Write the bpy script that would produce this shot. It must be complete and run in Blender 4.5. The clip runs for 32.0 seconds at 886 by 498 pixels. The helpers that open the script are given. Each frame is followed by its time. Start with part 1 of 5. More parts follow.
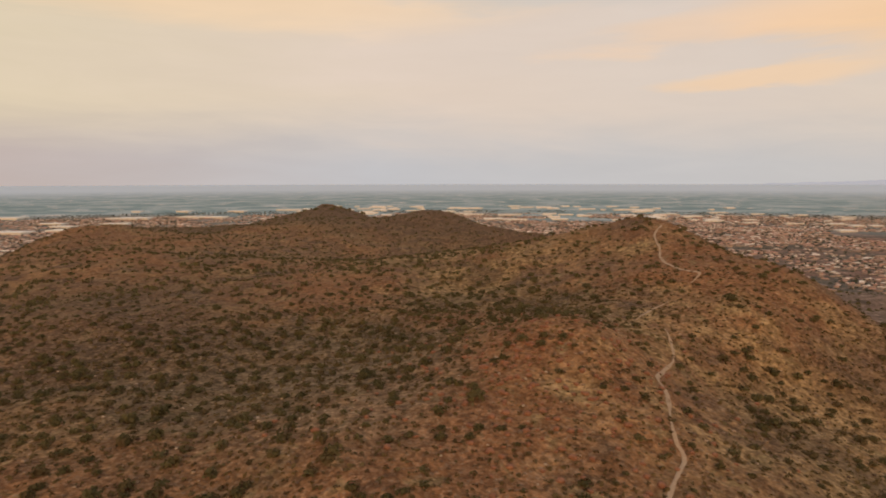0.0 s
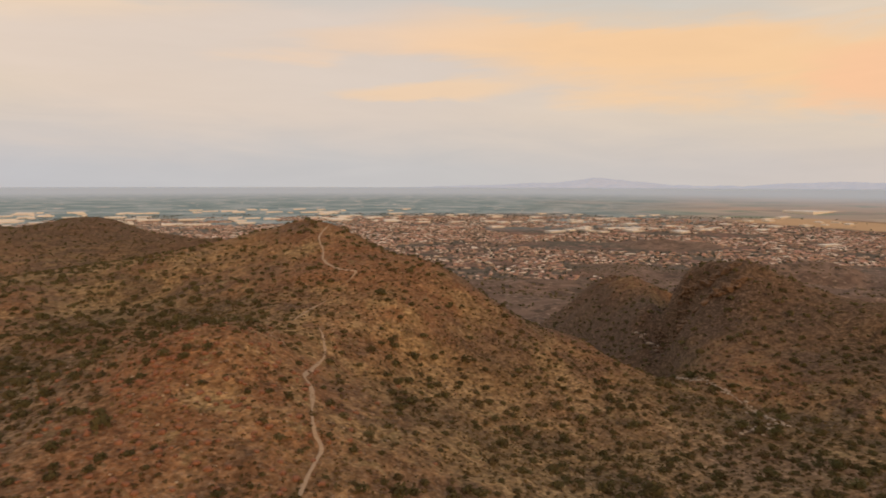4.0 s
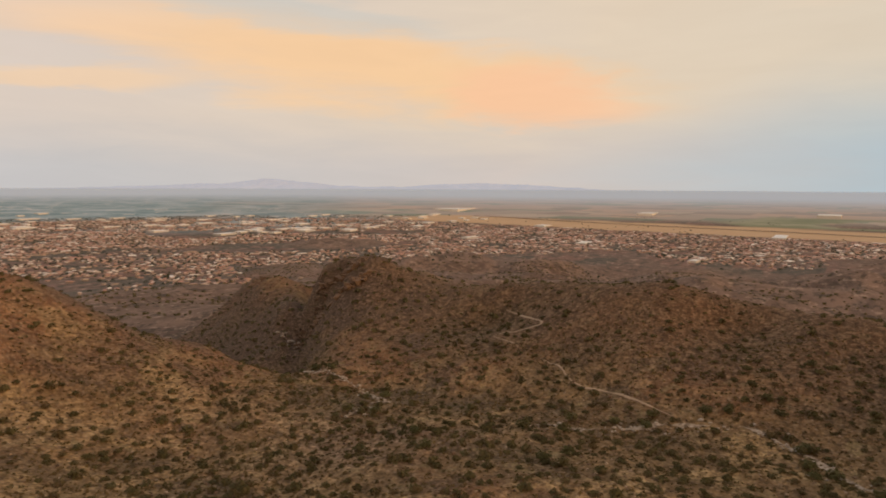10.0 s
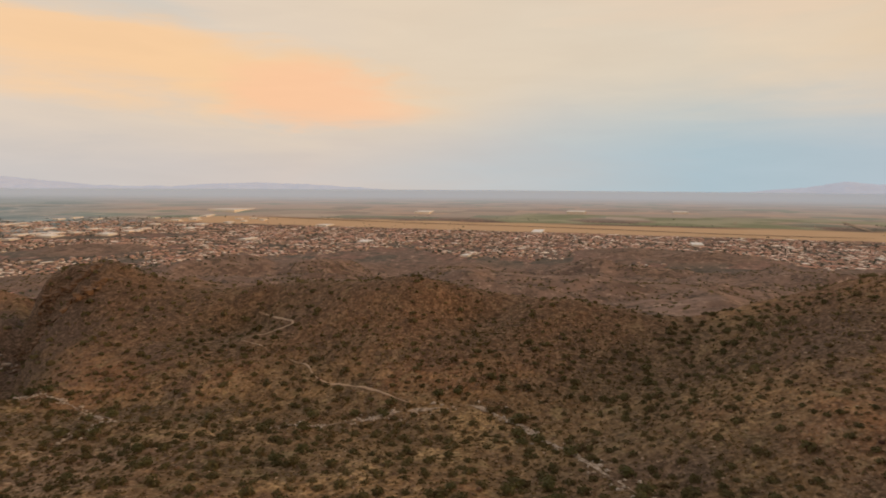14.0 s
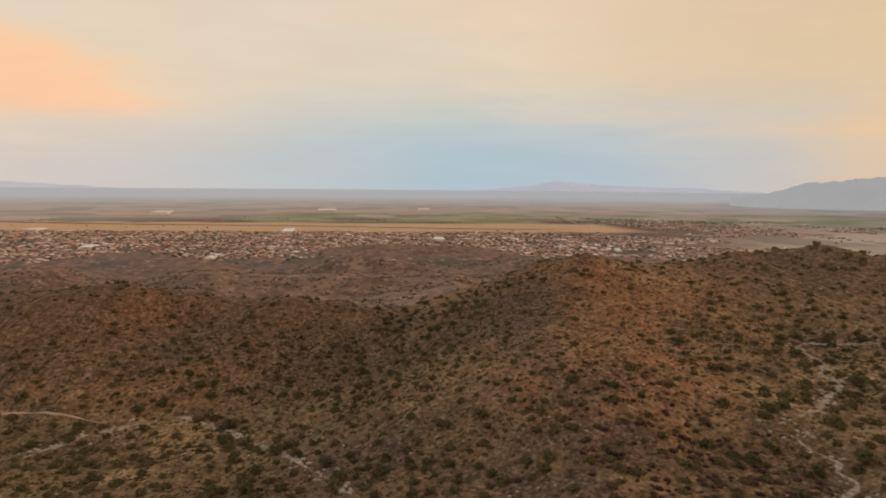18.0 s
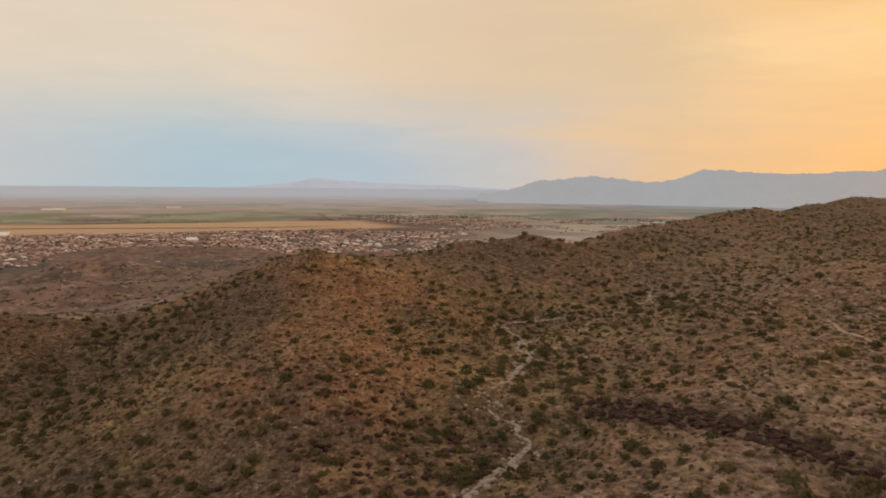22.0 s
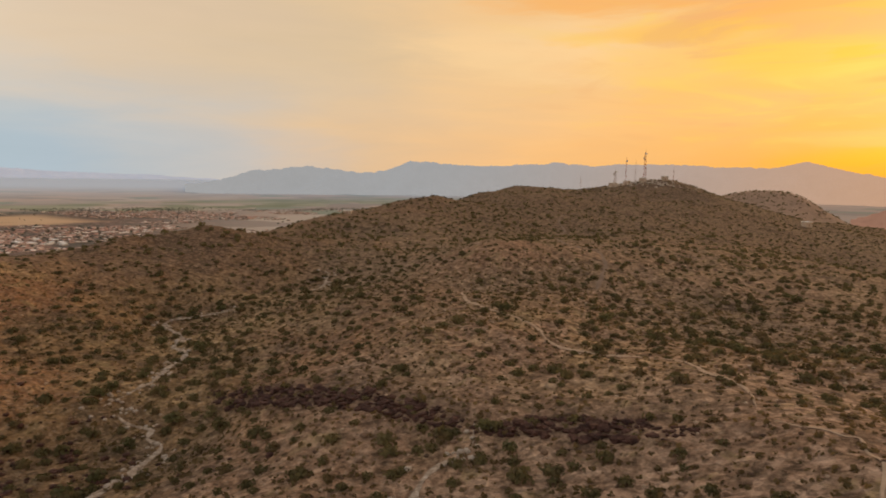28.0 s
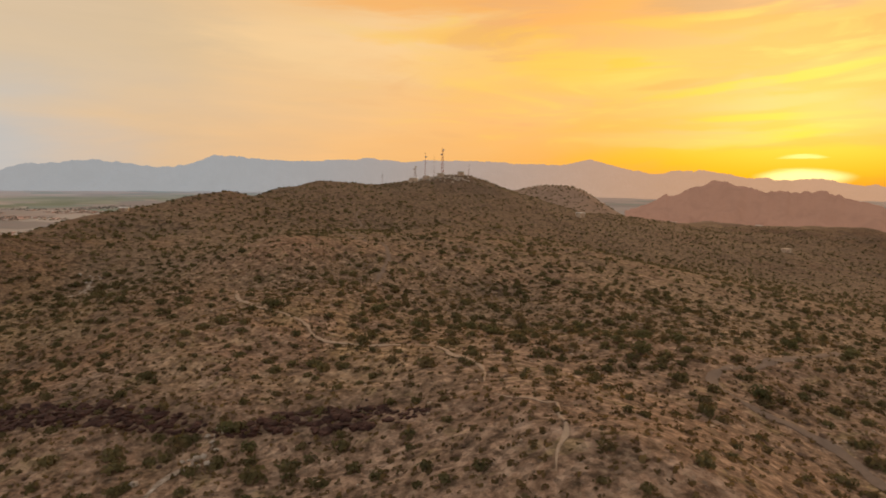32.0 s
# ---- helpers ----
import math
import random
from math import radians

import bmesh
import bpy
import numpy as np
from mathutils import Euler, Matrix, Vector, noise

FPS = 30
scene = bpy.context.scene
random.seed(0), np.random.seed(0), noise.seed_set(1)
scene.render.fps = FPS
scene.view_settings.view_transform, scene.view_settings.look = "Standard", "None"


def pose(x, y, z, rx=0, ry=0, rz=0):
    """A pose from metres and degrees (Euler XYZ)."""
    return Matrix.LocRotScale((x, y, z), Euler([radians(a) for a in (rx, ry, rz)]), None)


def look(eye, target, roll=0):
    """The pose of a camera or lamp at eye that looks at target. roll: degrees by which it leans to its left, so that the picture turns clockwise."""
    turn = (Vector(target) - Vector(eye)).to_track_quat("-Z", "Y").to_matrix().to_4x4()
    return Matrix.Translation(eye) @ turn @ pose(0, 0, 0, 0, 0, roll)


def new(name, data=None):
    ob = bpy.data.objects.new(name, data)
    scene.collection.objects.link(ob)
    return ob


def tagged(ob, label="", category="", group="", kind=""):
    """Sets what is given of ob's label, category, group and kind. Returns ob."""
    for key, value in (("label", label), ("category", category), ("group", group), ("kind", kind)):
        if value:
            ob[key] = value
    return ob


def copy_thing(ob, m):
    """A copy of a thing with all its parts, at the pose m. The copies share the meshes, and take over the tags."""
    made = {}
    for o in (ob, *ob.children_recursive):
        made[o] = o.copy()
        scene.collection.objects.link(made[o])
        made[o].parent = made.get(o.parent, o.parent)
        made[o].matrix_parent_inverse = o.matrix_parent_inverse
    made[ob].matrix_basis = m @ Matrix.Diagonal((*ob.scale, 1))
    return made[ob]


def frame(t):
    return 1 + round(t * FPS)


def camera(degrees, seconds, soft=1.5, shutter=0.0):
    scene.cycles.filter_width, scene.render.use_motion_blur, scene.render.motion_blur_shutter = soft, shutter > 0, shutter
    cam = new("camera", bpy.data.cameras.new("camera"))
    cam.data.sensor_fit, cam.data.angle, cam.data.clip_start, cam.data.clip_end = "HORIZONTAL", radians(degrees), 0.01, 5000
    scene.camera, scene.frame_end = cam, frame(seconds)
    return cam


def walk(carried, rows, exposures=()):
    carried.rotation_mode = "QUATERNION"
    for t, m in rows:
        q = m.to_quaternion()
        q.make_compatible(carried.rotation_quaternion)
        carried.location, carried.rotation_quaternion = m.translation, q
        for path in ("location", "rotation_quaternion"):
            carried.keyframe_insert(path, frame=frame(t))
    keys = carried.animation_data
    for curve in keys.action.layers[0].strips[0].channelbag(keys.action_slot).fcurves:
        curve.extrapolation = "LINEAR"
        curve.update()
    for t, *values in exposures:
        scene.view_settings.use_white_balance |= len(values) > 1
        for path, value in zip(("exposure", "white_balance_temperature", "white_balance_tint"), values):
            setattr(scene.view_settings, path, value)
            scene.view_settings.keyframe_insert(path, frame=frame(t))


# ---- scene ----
cam = camera(69.81, 32.0, soft=1.8, shutter=0.5)
# seconds, x, y, z, yaw, pitch, roll
ROWS = [
    (0.0, 1.33, -4.15, 45.63, 0.71, -6.23, 0.09),
    (0.5, 1.95, -4.38, 45.69, -1.76, -6.23, 0.04),
    (1.0, 2.61, -4.61, 45.76, -4.63, -6.19, 0.06),
    (1.5, 3.36, -4.89, 45.84, -8.15, -6.18, 0.03),
    (2.0, 4.19, -5.21, 45.91, -11.96, -6.14, 0.00),
    (2.5, 5.08, -5.59, 45.97, -15.80, -6.09, -0.05),
    (3.0, 6.00, -6.02, 46.01, -19.62, -6.05, -0.12),
    (3.5, 6.93, -6.49, 46.04, -23.47, -6.01, -0.13),
    (5.5, 11.20, -9.18, 46.06, -34.31, -5.89, -0.19),
    (6.0, 12.26, -9.89, 46.12, -36.61, -5.89, -0.19),
    (6.5, 13.27, -10.63, 46.18, -38.97, -5.87, -0.22),
    (7.0, 14.20, -11.40, 46.22, -41.34, -5.87, -0.23),
    (7.5, 15.09, -12.23, 46.24, -43.74, -5.85, -0.23),
    (8.0, 15.91, -13.10, 46.25, -46.14, -5.82, -0.22),
    (8.5, 16.66, -14.04, 46.26, -48.53, -5.81, -0.22),
    (9.0, 17.37, -15.05, 46.26, -50.69, -5.82, -0.33),
    (9.5, 18.03, -16.12, 46.26, -53.11, -5.79, -0.27),
    (10.0, 18.66, -17.22, 46.26, -55.47, -5.80, -0.27),
    (10.5, 19.27, -18.34, 46.26, -57.87, -5.79, -0.29),
    (11.0, 19.84, -19.45, 46.27, -60.26, -5.78, -0.29),
    (11.5, 20.39, -20.57, 46.28, -62.63, -5.79, -0.37),
    (12.0, 20.90, -21.72, 46.26, -65.02, -5.78, -0.39),
    (12.5, 21.39, -22.91, 46.22, -67.39, -5.77, -0.40),
    (13.0, 21.82, -24.11, 46.16, -69.82, -5.76, -0.41),
    (13.5, 22.21, -25.34, 46.10, -72.27, -5.74, -0.44),
    (14.0, 22.55, -26.58, 46.03, -74.79, -5.74, -0.38),
    (14.5, 22.86, -27.82, 45.97, -77.69, -5.73, -0.43),
    (16.5, 22.91, -32.77, 46.04, -88.59, -5.76, -0.37),
    (17.0, 22.74, -33.96, 46.03, -91.33, -5.73, -0.41),
    (17.5, 22.56, -35.13, 46.01, -94.09, -5.72, -0.50),
    (18.0, 22.38, -36.31, 45.99, -96.82, -5.72, -0.51),
    (18.5, 22.21, -37.46, 45.97, -99.57, -5.71, -0.51),
    (19.0, 22.03, -38.58, 45.94, -102.39, -5.71, -0.54),
    (19.5, 21.82, -39.69, 45.90, -105.29, -5.70, -0.59),
    (20.0, 21.57, -40.78, 45.89, -108.15, -5.70, -0.57),
    (20.5, 21.29, -41.86, 45.88, -110.97, -5.70, -0.62),
    (21.0, 20.93, -42.95, 45.88, -113.61, -5.71, -0.63),
    (21.5, 20.54, -44.05, 45.87, -115.81, -5.77, -0.62),
    (22.0, 20.10, -45.14, 45.85, -117.88, -5.79, -0.62),
    (22.5, 19.64, -46.20, 45.82, -119.94, -5.83, -0.65),
    (23.0, 19.14, -47.24, 45.79, -122.02, -5.85, -0.66),
    (23.5, 18.60, -48.24, 45.75, -124.14, -5.87, -0.64),
    (24.0, 18.01, -49.21, 45.71, -126.25, -5.90, -0.65),
    (24.5, 17.37, -50.14, 45.66, -128.31, -5.94, -0.67),
    (25.0, 16.71, -51.03, 45.60, -130.41, -6.00, -0.69),
    (25.5, 16.03, -51.91, 45.55, -132.50, -6.05, -0.71),
    (27.5, 13.04, -54.84, 45.43, -140.71, -6.27, -0.81),
    (28.0, 12.21, -55.45, 45.43, -142.77, -6.34, -0.88),
    (28.5, 11.37, -56.04, 45.42, -144.85, -6.38, -0.87),
    (29.0, 10.52, -56.60, 45.39, -146.93, -6.43, -0.93),
    (29.5, 9.67, -57.14, 45.38, -148.86, -6.47, -0.92),
    (30.0, 8.80, -57.65, 45.37, -150.98, -6.46, -0.97),
    (30.5, 7.89, -58.16, 45.36, -153.01, -6.49, -0.99),
    (31.0, 6.96, -58.65, 45.33, -155.24, -6.51, -1.06),
    (31.5, 6.04, -59.13, 45.29, -157.32, -6.49, -1.02),
    (32.0, 5.12, -59.59, 45.24, -159.37, -6.48, -0.99),
]
walk(cam, [(t, pose(x, y, z, 90 + pitch, roll, yaw)) for t, x, y, z, yaw, pitch, roll in ROWS],
     exposures=[(0.0, 0.0), (14.0, 0.02), (20.0, 0.06), (24.0, 0.06), (28.0, 0.0), (32.0, -0.03)])

# ---- sky, sun ----
SUN_A = 189.0   # clockwise from north (+y)
SUN_E = 5.0


def lin(r, g, b):
    return tuple((v / 255 / 12.92 if v < 11 else ((v / 255 + 0.055) / 1.055) ** 2.4) for v in (r, g, b)) + (1.0,)


class Graph:
    """Short hand for building a node tree."""

    def __init__(self, tree):
        self.t = tree

    def put(self, kind, ins=(), **props):
        n = self.t.nodes.new(kind)
        for k, v in props.items():
            setattr(n, k, v)
        for k, v in (ins.items() if isinstance(ins, dict) else enumerate(ins)):
            if v is None:
                continue
            if isinstance(v, bpy.types.NodeSocket):
                self.t.links.new(v, n.inputs[k])
            else:
                n.inputs[k].default_value = v
        return n

    def math(self, op, a, b=0.0, c=None, clamp=False):
        return self.put("ShaderNodeMath", [a, b, c], operation=op, use_clamp=clamp).outputs[0]

    def step(self, x, lo, hi):
        n = self.put("ShaderNodeMapRange", [x, lo, hi, 0.0, 1.0], interpolation_type="SMOOTHSTEP")
        return n.outputs[0]

    def mix(self, f, a, b, mode="MIX"):
        n = self.t.nodes.new("ShaderNodeMix")
        n.data_type, n.blend_type = "RGBA", mode
        for k, v in ((0, f), (6, a), (7, b)):
            if isinstance(v, bpy.types.NodeSocket):
                self.t.links.new(v, n.inputs[k])
            else:
                n.inputs[k].default_value = v
        return n.outputs[2]

    def ramp(self, x, stops, ease="LINEAR"):
        n = self.put("ShaderNodeValToRGB", [x])
        n.color_ramp.interpolation = ease
        e = n.color_ramp.elements
        for k, (p, col) in enumerate(stops):
            s = e[k] if k < 2 else e.new(p)
            s.position, s.color = p, col
        return n.outputs[0]

    def noise(self, vec, scale, detail=4.0, rough=0.55, warp=0.0):
        return self.put("ShaderNodeTexNoise", {"Vector": vec, "Scale": scale, "Detail": detail, "Roughness": rough, "Distortion": warp}).outputs[0]


world = bpy.data.worlds.new("evening_sky")
scene.world = world
world.use_nodes = True
world.node_tree.nodes.clear()
g = Graph(world.node_tree)
way = g.put("ShaderNodeTexCoord").outputs["Generated"]
sep = g.put("ShaderNodeSeparateXYZ", [way])
sx, sy, sz = sep.outputs
deg = 180 / math.pi
# p: bearing from east, clockwise, in degrees; e: height in degrees
p0 = g.math("MULTIPLY", g.math("ARCTAN2", g.math("MULTIPLY", sy, -1.0), sx), deg)
e0 = g.math("MULTIPLY", g.math("ARCSINE", sz), deg)
streak = g.put("ShaderNodeCombineXYZ", [g.math("MULTIPLY", p0, 0.028), g.math("MULTIPLY", e0, 0.16), 0.0]).outputs[0]
n1 = g.noise(streak, 1.0, 6.0, 0.55, 0.6)
n2 = g.noise(streak, 3.1, 6.0, 0.6, 0.4)
thin = g.put("ShaderNodeCombineXYZ", [g.math("MULTIPLY", p0, 0.085), g.math("MULTIPLY", e0, 0.9), 3.0]).outputs[0]
n3 = g.noise(thin, 1.0, 5.0, 0.6, 0.8)
wob = g.math("ADD", g.math("MULTIPLY", g.math("SUBTRACT", n1, 0.5), 12.0), g.math("MULTIPLY", g.math("SUBTRACT", n2, 0.5), 5.0))
e1 = g.math("ADD", e0, g.math("MULTIPLY", wob, 0.45))
p1 = g.math("ADD", p0, g.math("MULTIPLY", wob, 1.6))


def bearing(x):
    return (x + 130) / 260


pr = g.math("DIVIDE", g.math("ADD", p1, 130.0), 260.0, clamp=True)
low = g.ramp(pr, [(bearing(-130), lin(198, 182, 176)), (bearing(-95), lin(200, 198, 200)), (bearing(-60), lin(204, 200, 198)), (bearing(-25), lin(214, 202, 194)),
                  (bearing(6), lin(178, 197, 206)), (bearing(20), lin(182, 196, 205)), (bearing(34), lin(206, 198, 190)), (bearing(46), lin(232, 196, 156)), (bearing(62), lin(252, 197, 134)),
                  (bearing(80), lin(252, 180, 86)), (bearing(96), lin(253, 166, 38)), (bearing(125), lin(228, 146, 50))])
high = g.ramp(pr, [(bearing(-130), lin(226, 208, 178)), (bearing(-95), lin(228, 208, 192)), (bearing(-65), lin(222, 206, 194)), (bearing(-20), lin(230, 210, 186)),
                   (bearing(5), lin(224, 209, 188)), (bearing(26), lin(240, 210, 176)), (bearing(46), lin(236, 201, 156)), (bearing(64), lin(251, 200, 134)),
                   (bearing(82), lin(252, 184, 88)), (bearing(98), lin(243, 164, 68)), (bearing(128), lin(190, 140, 95))])
lift = g.math("ADD", 1.0, g.math("MULTIPLY", g.step(p1, -4.0, -22.0), 0.6))
sky = g.mix(g.step(g.math("MULTIPLY", e1, lift), 2.0, 11.0), low, high)


def cloud(base, p, e, wide, tall, col, amount, slope=0.0, edge=0.35):
    """A lit bank of cloud round bearing p and height e."""
    dp = g.math("SUBTRACT", p1, p)
    u = g.math("DIVIDE", dp, wide)
    v = g.math("DIVIDE", g.math("ADD", g.math("SUBTRACT", e1, e), g.math("MULTIPLY", dp, slope)), tall)
    d = g.math("ADD", g.math("MULTIPLY", u, u), g.math("MULTIPLY", v, v))
    m = g.step(d, 1.0 + edge, 1.0 - edge)
    return g.mix(g.math("MULTIPLY", m, amount), base, col)


PEACH, GREY = lin(255, 206, 152), lin(203, 198, 192)
sky = cloud(sky, -42, 10.0, 22, 3.0, PEACH, 0.8, 0.12, 0.95)
sky = cloud(sky, -27, 7.4, 8, 2.3, lin(255, 200, 160), 0.75, 0.1, 0.8)
sky = cloud(sky, -63, 8.3, 7, 0.8, lin(252, 210, 165), 0.6, -0.02, 0.8)
sky = cloud(sky, -68, 12.0, 10, 1.2, lin(250, 208, 168), 0.5, -0.05, 0.9)
sky = cloud(sky, -52, 14.6, 16, 1.5, lin(205, 203, 196), 0.6, 0.1, 0.9)
sky = cloud(sky, -112, 15.0, 26, 2.6, lin(250, 214, 172), 0.65, 0.0, 0.9)
sky = cloud(sky, -84, 16.5, 18, 2.0, GREY, 0.6, 0.05, 0.8)
sky = cloud(sky, 18, 14.5, 22, 2.4, lin(238, 206, 176), 0.4, 0.05, 0.9)
sky = cloud(sky, 64, 10.5, 14, 2.6, lin(255, 216, 160), 0.5, 0.04, 0.9)
sky = cloud(sky, 80, 9.0, 12, 3.2, lin(255, 198, 90), 0.6, 0.02, 0.9)
sky = cloud(sky, 104, 14.4, 17, 2.3, lin(204, 158, 110), 0.9, 0.04, 0.6)
sky = cloud(sky, 80, 12.6, 16, 0.8, lin(255, 194, 70), 0.7, -0.04, 0.8)
sky = cloud(sky, 98, 1.6, 16, 1.3, lin(255, 190, 0), 0.9, 0.0, 0.8)
sky = cloud(sky, 34, 12.0, 15, 6.0, lin(200, 182, 154), 0.4, 0.0, 1.0)
sky = cloud(sky, 72, 15.0, 14, 1.6, lin(250, 172, 84), 0.7, 0.05, 0.9)
sky = cloud(sky, 104, 16.6, 18, 1.7, lin(204, 158, 108), 0.7, 0.03, 0.8)
fray = g.math("ADD", g.math("MULTIPLY", g.math("SUBTRACT", n3, 0.5), 1.1), g.math("MULTIPLY", g.math("SUBTRACT", n2, 0.5), 1.2))
p1, e1 = g.math("ADD", p0, g.math("MULTIPLY", fray, 3.0)), g.math("ADD", e0, fray)
for p, e, wide, tall, col, amount, slope in ((97, 5.2, 6.5, 0.30, lin(255, 194, 6), 0.8, -0.05), (99, 4.1, 5.0, 0.40, lin(255, 194, 6), 0.8, -0.10), (95, 3.2, 4.2, 0.24, lin(255, 194, 6), 0.7, -0.14), (82, 9.6, 7.0, 1.3, lin(255, 206, 66), 0.55, 0.05), (76, 6.0, 6.0, 1.6, lin(250, 190, 120), 0.5, 0.0), (96, 6.3, 6.0, 0.5, lin(240, 176, 110), 0.6, -0.08),
                                             (91, 7.9, 5.0, 0.42, lin(232, 164, 74), 0.8, -0.06), (96, 8.0, 8.5, 0.40, lin(255, 196, 12), 0.8, -0.13), (102, 9.3, 9.0, 0.34, lin(226, 160, 82), 0.7, -0.10),
                                             (85, 9.7, 2.0, 0.45, lin(255, 198, 30), 0.6, 0.0), (89, 6.0, 8.0, 0.8, lin(250, 178, 96), 0.6, -0.05), (103, 5.2, 5.0, 1.4, lin(250, 172, 92), 0.7, 0.0),
                                             (88, 3.4, 9.0, 0.7, lin(253, 186, 104), 0.7, 0.0), (103, 12.6, 12.0, 0.5, lin(255, 186, 84), 0.6, -0.1)):
    sky = cloud(sky, p, e, wide, tall, col, amount, slope, 0.7)
sunk = g.math("ADD", g.math("POWER", g.math("DIVIDE", g.math("SUBTRACT", p0, 98.8), 3.0), 2.0),
              g.math("POWER", g.math("DIVIDE", g.math("SUBTRACT", g.math("ADD", e0, g.math("MULTIPLY", fray, 0.5)), 0.5), 0.62), 2.0))
sky = g.mix(g.step(sunk, 1.7, 0.1), sky, (1.5, 1.15, 0.45, 1.0))
sky = cloud(sky, 98.4, 1.9, 1.3, 0.2, (1.2, 0.98, 0.35, 1.0), 0.7, 0.0, 0.9)
drift = g.put("ShaderNodeCombineXYZ", [g.math("MULTIPLY", p0, 0.07), g.math("MULTIPLY", e0, 0.36), 7.0]).outputs[0]
n4 = g.noise(drift, 1.0, 6.0, 0.58, 0.9)
sunside = g.math("MULTIPLY", g.step(p0, 52.0, 80.0), g.step(e0, 1.5, 4.5))
sky = g.mix(g.math("MULTIPLY", g.math("MULTIPLY", g.step(n4, 0.50, 0.66), sunside), 0.5), sky, lin(255, 212, 92))
sky = g.mix(g.math("MULTIPLY", g.math("MULTIPLY", g.step(n4, 0.48, 0.34), sunside), 0.5), sky, lin(236, 172, 112))
grain = g.math("ADD", 0.94, g.math("MULTIPLY", n2, 0.12))
sky = g.mix(1.0, sky, g.put("ShaderNodeCombineColor", [grain, grain, grain]).outputs[0], "MULTIPLY")
sky = g.mix(g.step(e0, 18.0, 60.0), sky, lin(188, 186, 188))
sky = g.mix(g.step(e0, -1.0, -4.0), sky, lin(104, 84, 66))
air = g.put("ShaderNodeTexSky", sky_type="NISHITA", sun_disc=False, sun_elevation=radians(SUN_E), sun_rotation=radians(SUN_A), dust_density=4.0)
above = g.put("ShaderNodeBackground", [sky, 0.94])
clear = g.put("ShaderNodeBackground", [air.outputs[0], 0.012])
both = g.put("ShaderNodeAddShader", [above.outputs[0], clear.outputs[0]])
g.put("ShaderNodeOutputWorld", [both.outputs[0]])

sun_data = bpy.data.lights.new("sun", "SUN")
sun_data.energy, sun_data.angle, sun_data.color = 1.2, radians(16), (1.0, 0.64, 0.36)
sun = new("sun", sun_data)
sa, se = radians(SUN_A), radians(11.0)
sun.matrix_world = look((0, 0, 300), (-math.sin(sa) * 100 * math.cos(se), -math.cos(sa) * 100 * math.cos(se), 300 - 100 * math.sin(se)))

# ---- materials ----
def material(name, rough=0.9, spec=0.2):
    m = bpy.data.materials.new(name)
    m.use_nodes = True
    q = Graph(m.node_tree)
    b = m.node_tree.nodes["Principled BSDF"]
    b.inputs["Roughness"].default_value = rough
    b.inputs["Specular IOR Level"].default_value = spec
    return m, q, b


def relief(q, b, height, strength, distance):
    n = q.put("ShaderNodeBump", {"Strength": strength, "Distance": distance, "Height": height})
    q.t.links.new(n.outputs[0], b.inputs["Normal"])


def paint(q, b, col):
    q.t.links.new(col, b.inputs["Base Color"])


def spot(q):
    return q.put("ShaderNodeNewGeometry").outputs["Position"]


def shade(c, k):
    return (c[0] * k, c[1] * k, c[2] * k, 1.0)


# desert soil: russet earth, ochre dry grass, grey gravel, dark varnished stones
SOIL, q, b = material("desert_soil", 0.95, 0.1)
at = spot(q)
big = q.noise(at, 0.022, 5, 0.6, 0.8)
mid = q.noise(at, 0.11, 5, 0.6, 0.5)
fine = q.noise(at, 0.55, 6, 0.65)
grit = q.noise(at, 2.6, 4, 0.7)
speck = q.noise(at, 1.25, 3, 0.6)
earth = q.ramp(big, [(0.30, (0.125, 0.082, 0.058, 1)), (0.44, (0.205, 0.117, 0.066, 1)), (0.56, (0.275, 0.140, 0.066, 1)), (0.70, (0.160, 0.108, 0.074, 1))])
zone = q.noise(at, 0.045, 5, 0.62, 1.2)
earth = q.mix(q.math("MULTIPLY", q.step(zone, 0.47, 0.36), 0.7), earth, (0.102, 0.074, 0.056, 1))
earth = q.mix(q.math("MULTIPLY", q.step(zone, 0.54, 0.64), 0.65), earth, (0.345, 0.190, 0.088, 1))
earth = q.mix(q.math("MULTIPLY", q.step(mid, 0.53, 0.61), 0.75), earth, (0.405, 0.242, 0.116, 1))
earth = q.mix(q.math("MULTIPLY", q.step(mid, 0.47, 0.33), 0.8), earth, (0.109, 0.067, 0.049, 1))
earth = q.mix(q.math("MULTIPLY", q.step(fine, 0.52, 0.62), 0.5), earth, (0.344, 0.236, 0.145, 1))
earth = q.mix(q.math("MULTIPLY", q.step(fine, 0.47, 0.36), 0.45), earth, (0.062, 0.047, 0.032, 1))
damp = q.put("ShaderNodeAttribute", attribute_name="green").outputs["Fac"]
earth = q.mix(q.math("MULTIPLY", damp, 0.5), earth, q.mix(fine, (0.060, 0.052, 0.024, 1), (0.195, 0.148, 0.076, 1)))
red = q.put("ShaderNodeAttribute", attribute_name="russet").outputs["Fac"]
earth = q.mix(q.math("MULTIPLY", red, 0.6), earth, q.mix(fine, (0.150, 0.062, 0.030, 1), (0.43, 0.205, 0.092, 1)))
pale = q.put("ShaderNodeAttribute", attribute_name="pale").outputs["Fac"]
earth = q.mix(q.math("MULTIPLY", pale, 0.72), earth, q.ramp(fine, [(0.36, (0.130, 0.084, 0.054, 1)), (0.5, (0.320, 0.206, 0.138, 1)), (0.64, (0.52, 0.36, 0.255, 1))]))
dry = q.put("ShaderNodeAttribute", attribute_name="straw").outputs["Fac"]
earth = q.mix(q.math("MULTIPLY", dry, 0.8), earth, q.ramp(fine, [(0.36, (0.170, 0.105, 0.050, 1)), (0.5, (0.375, 0.245, 0.115, 1)), (0.64, (0.56, 0.395, 0.205, 1))]))
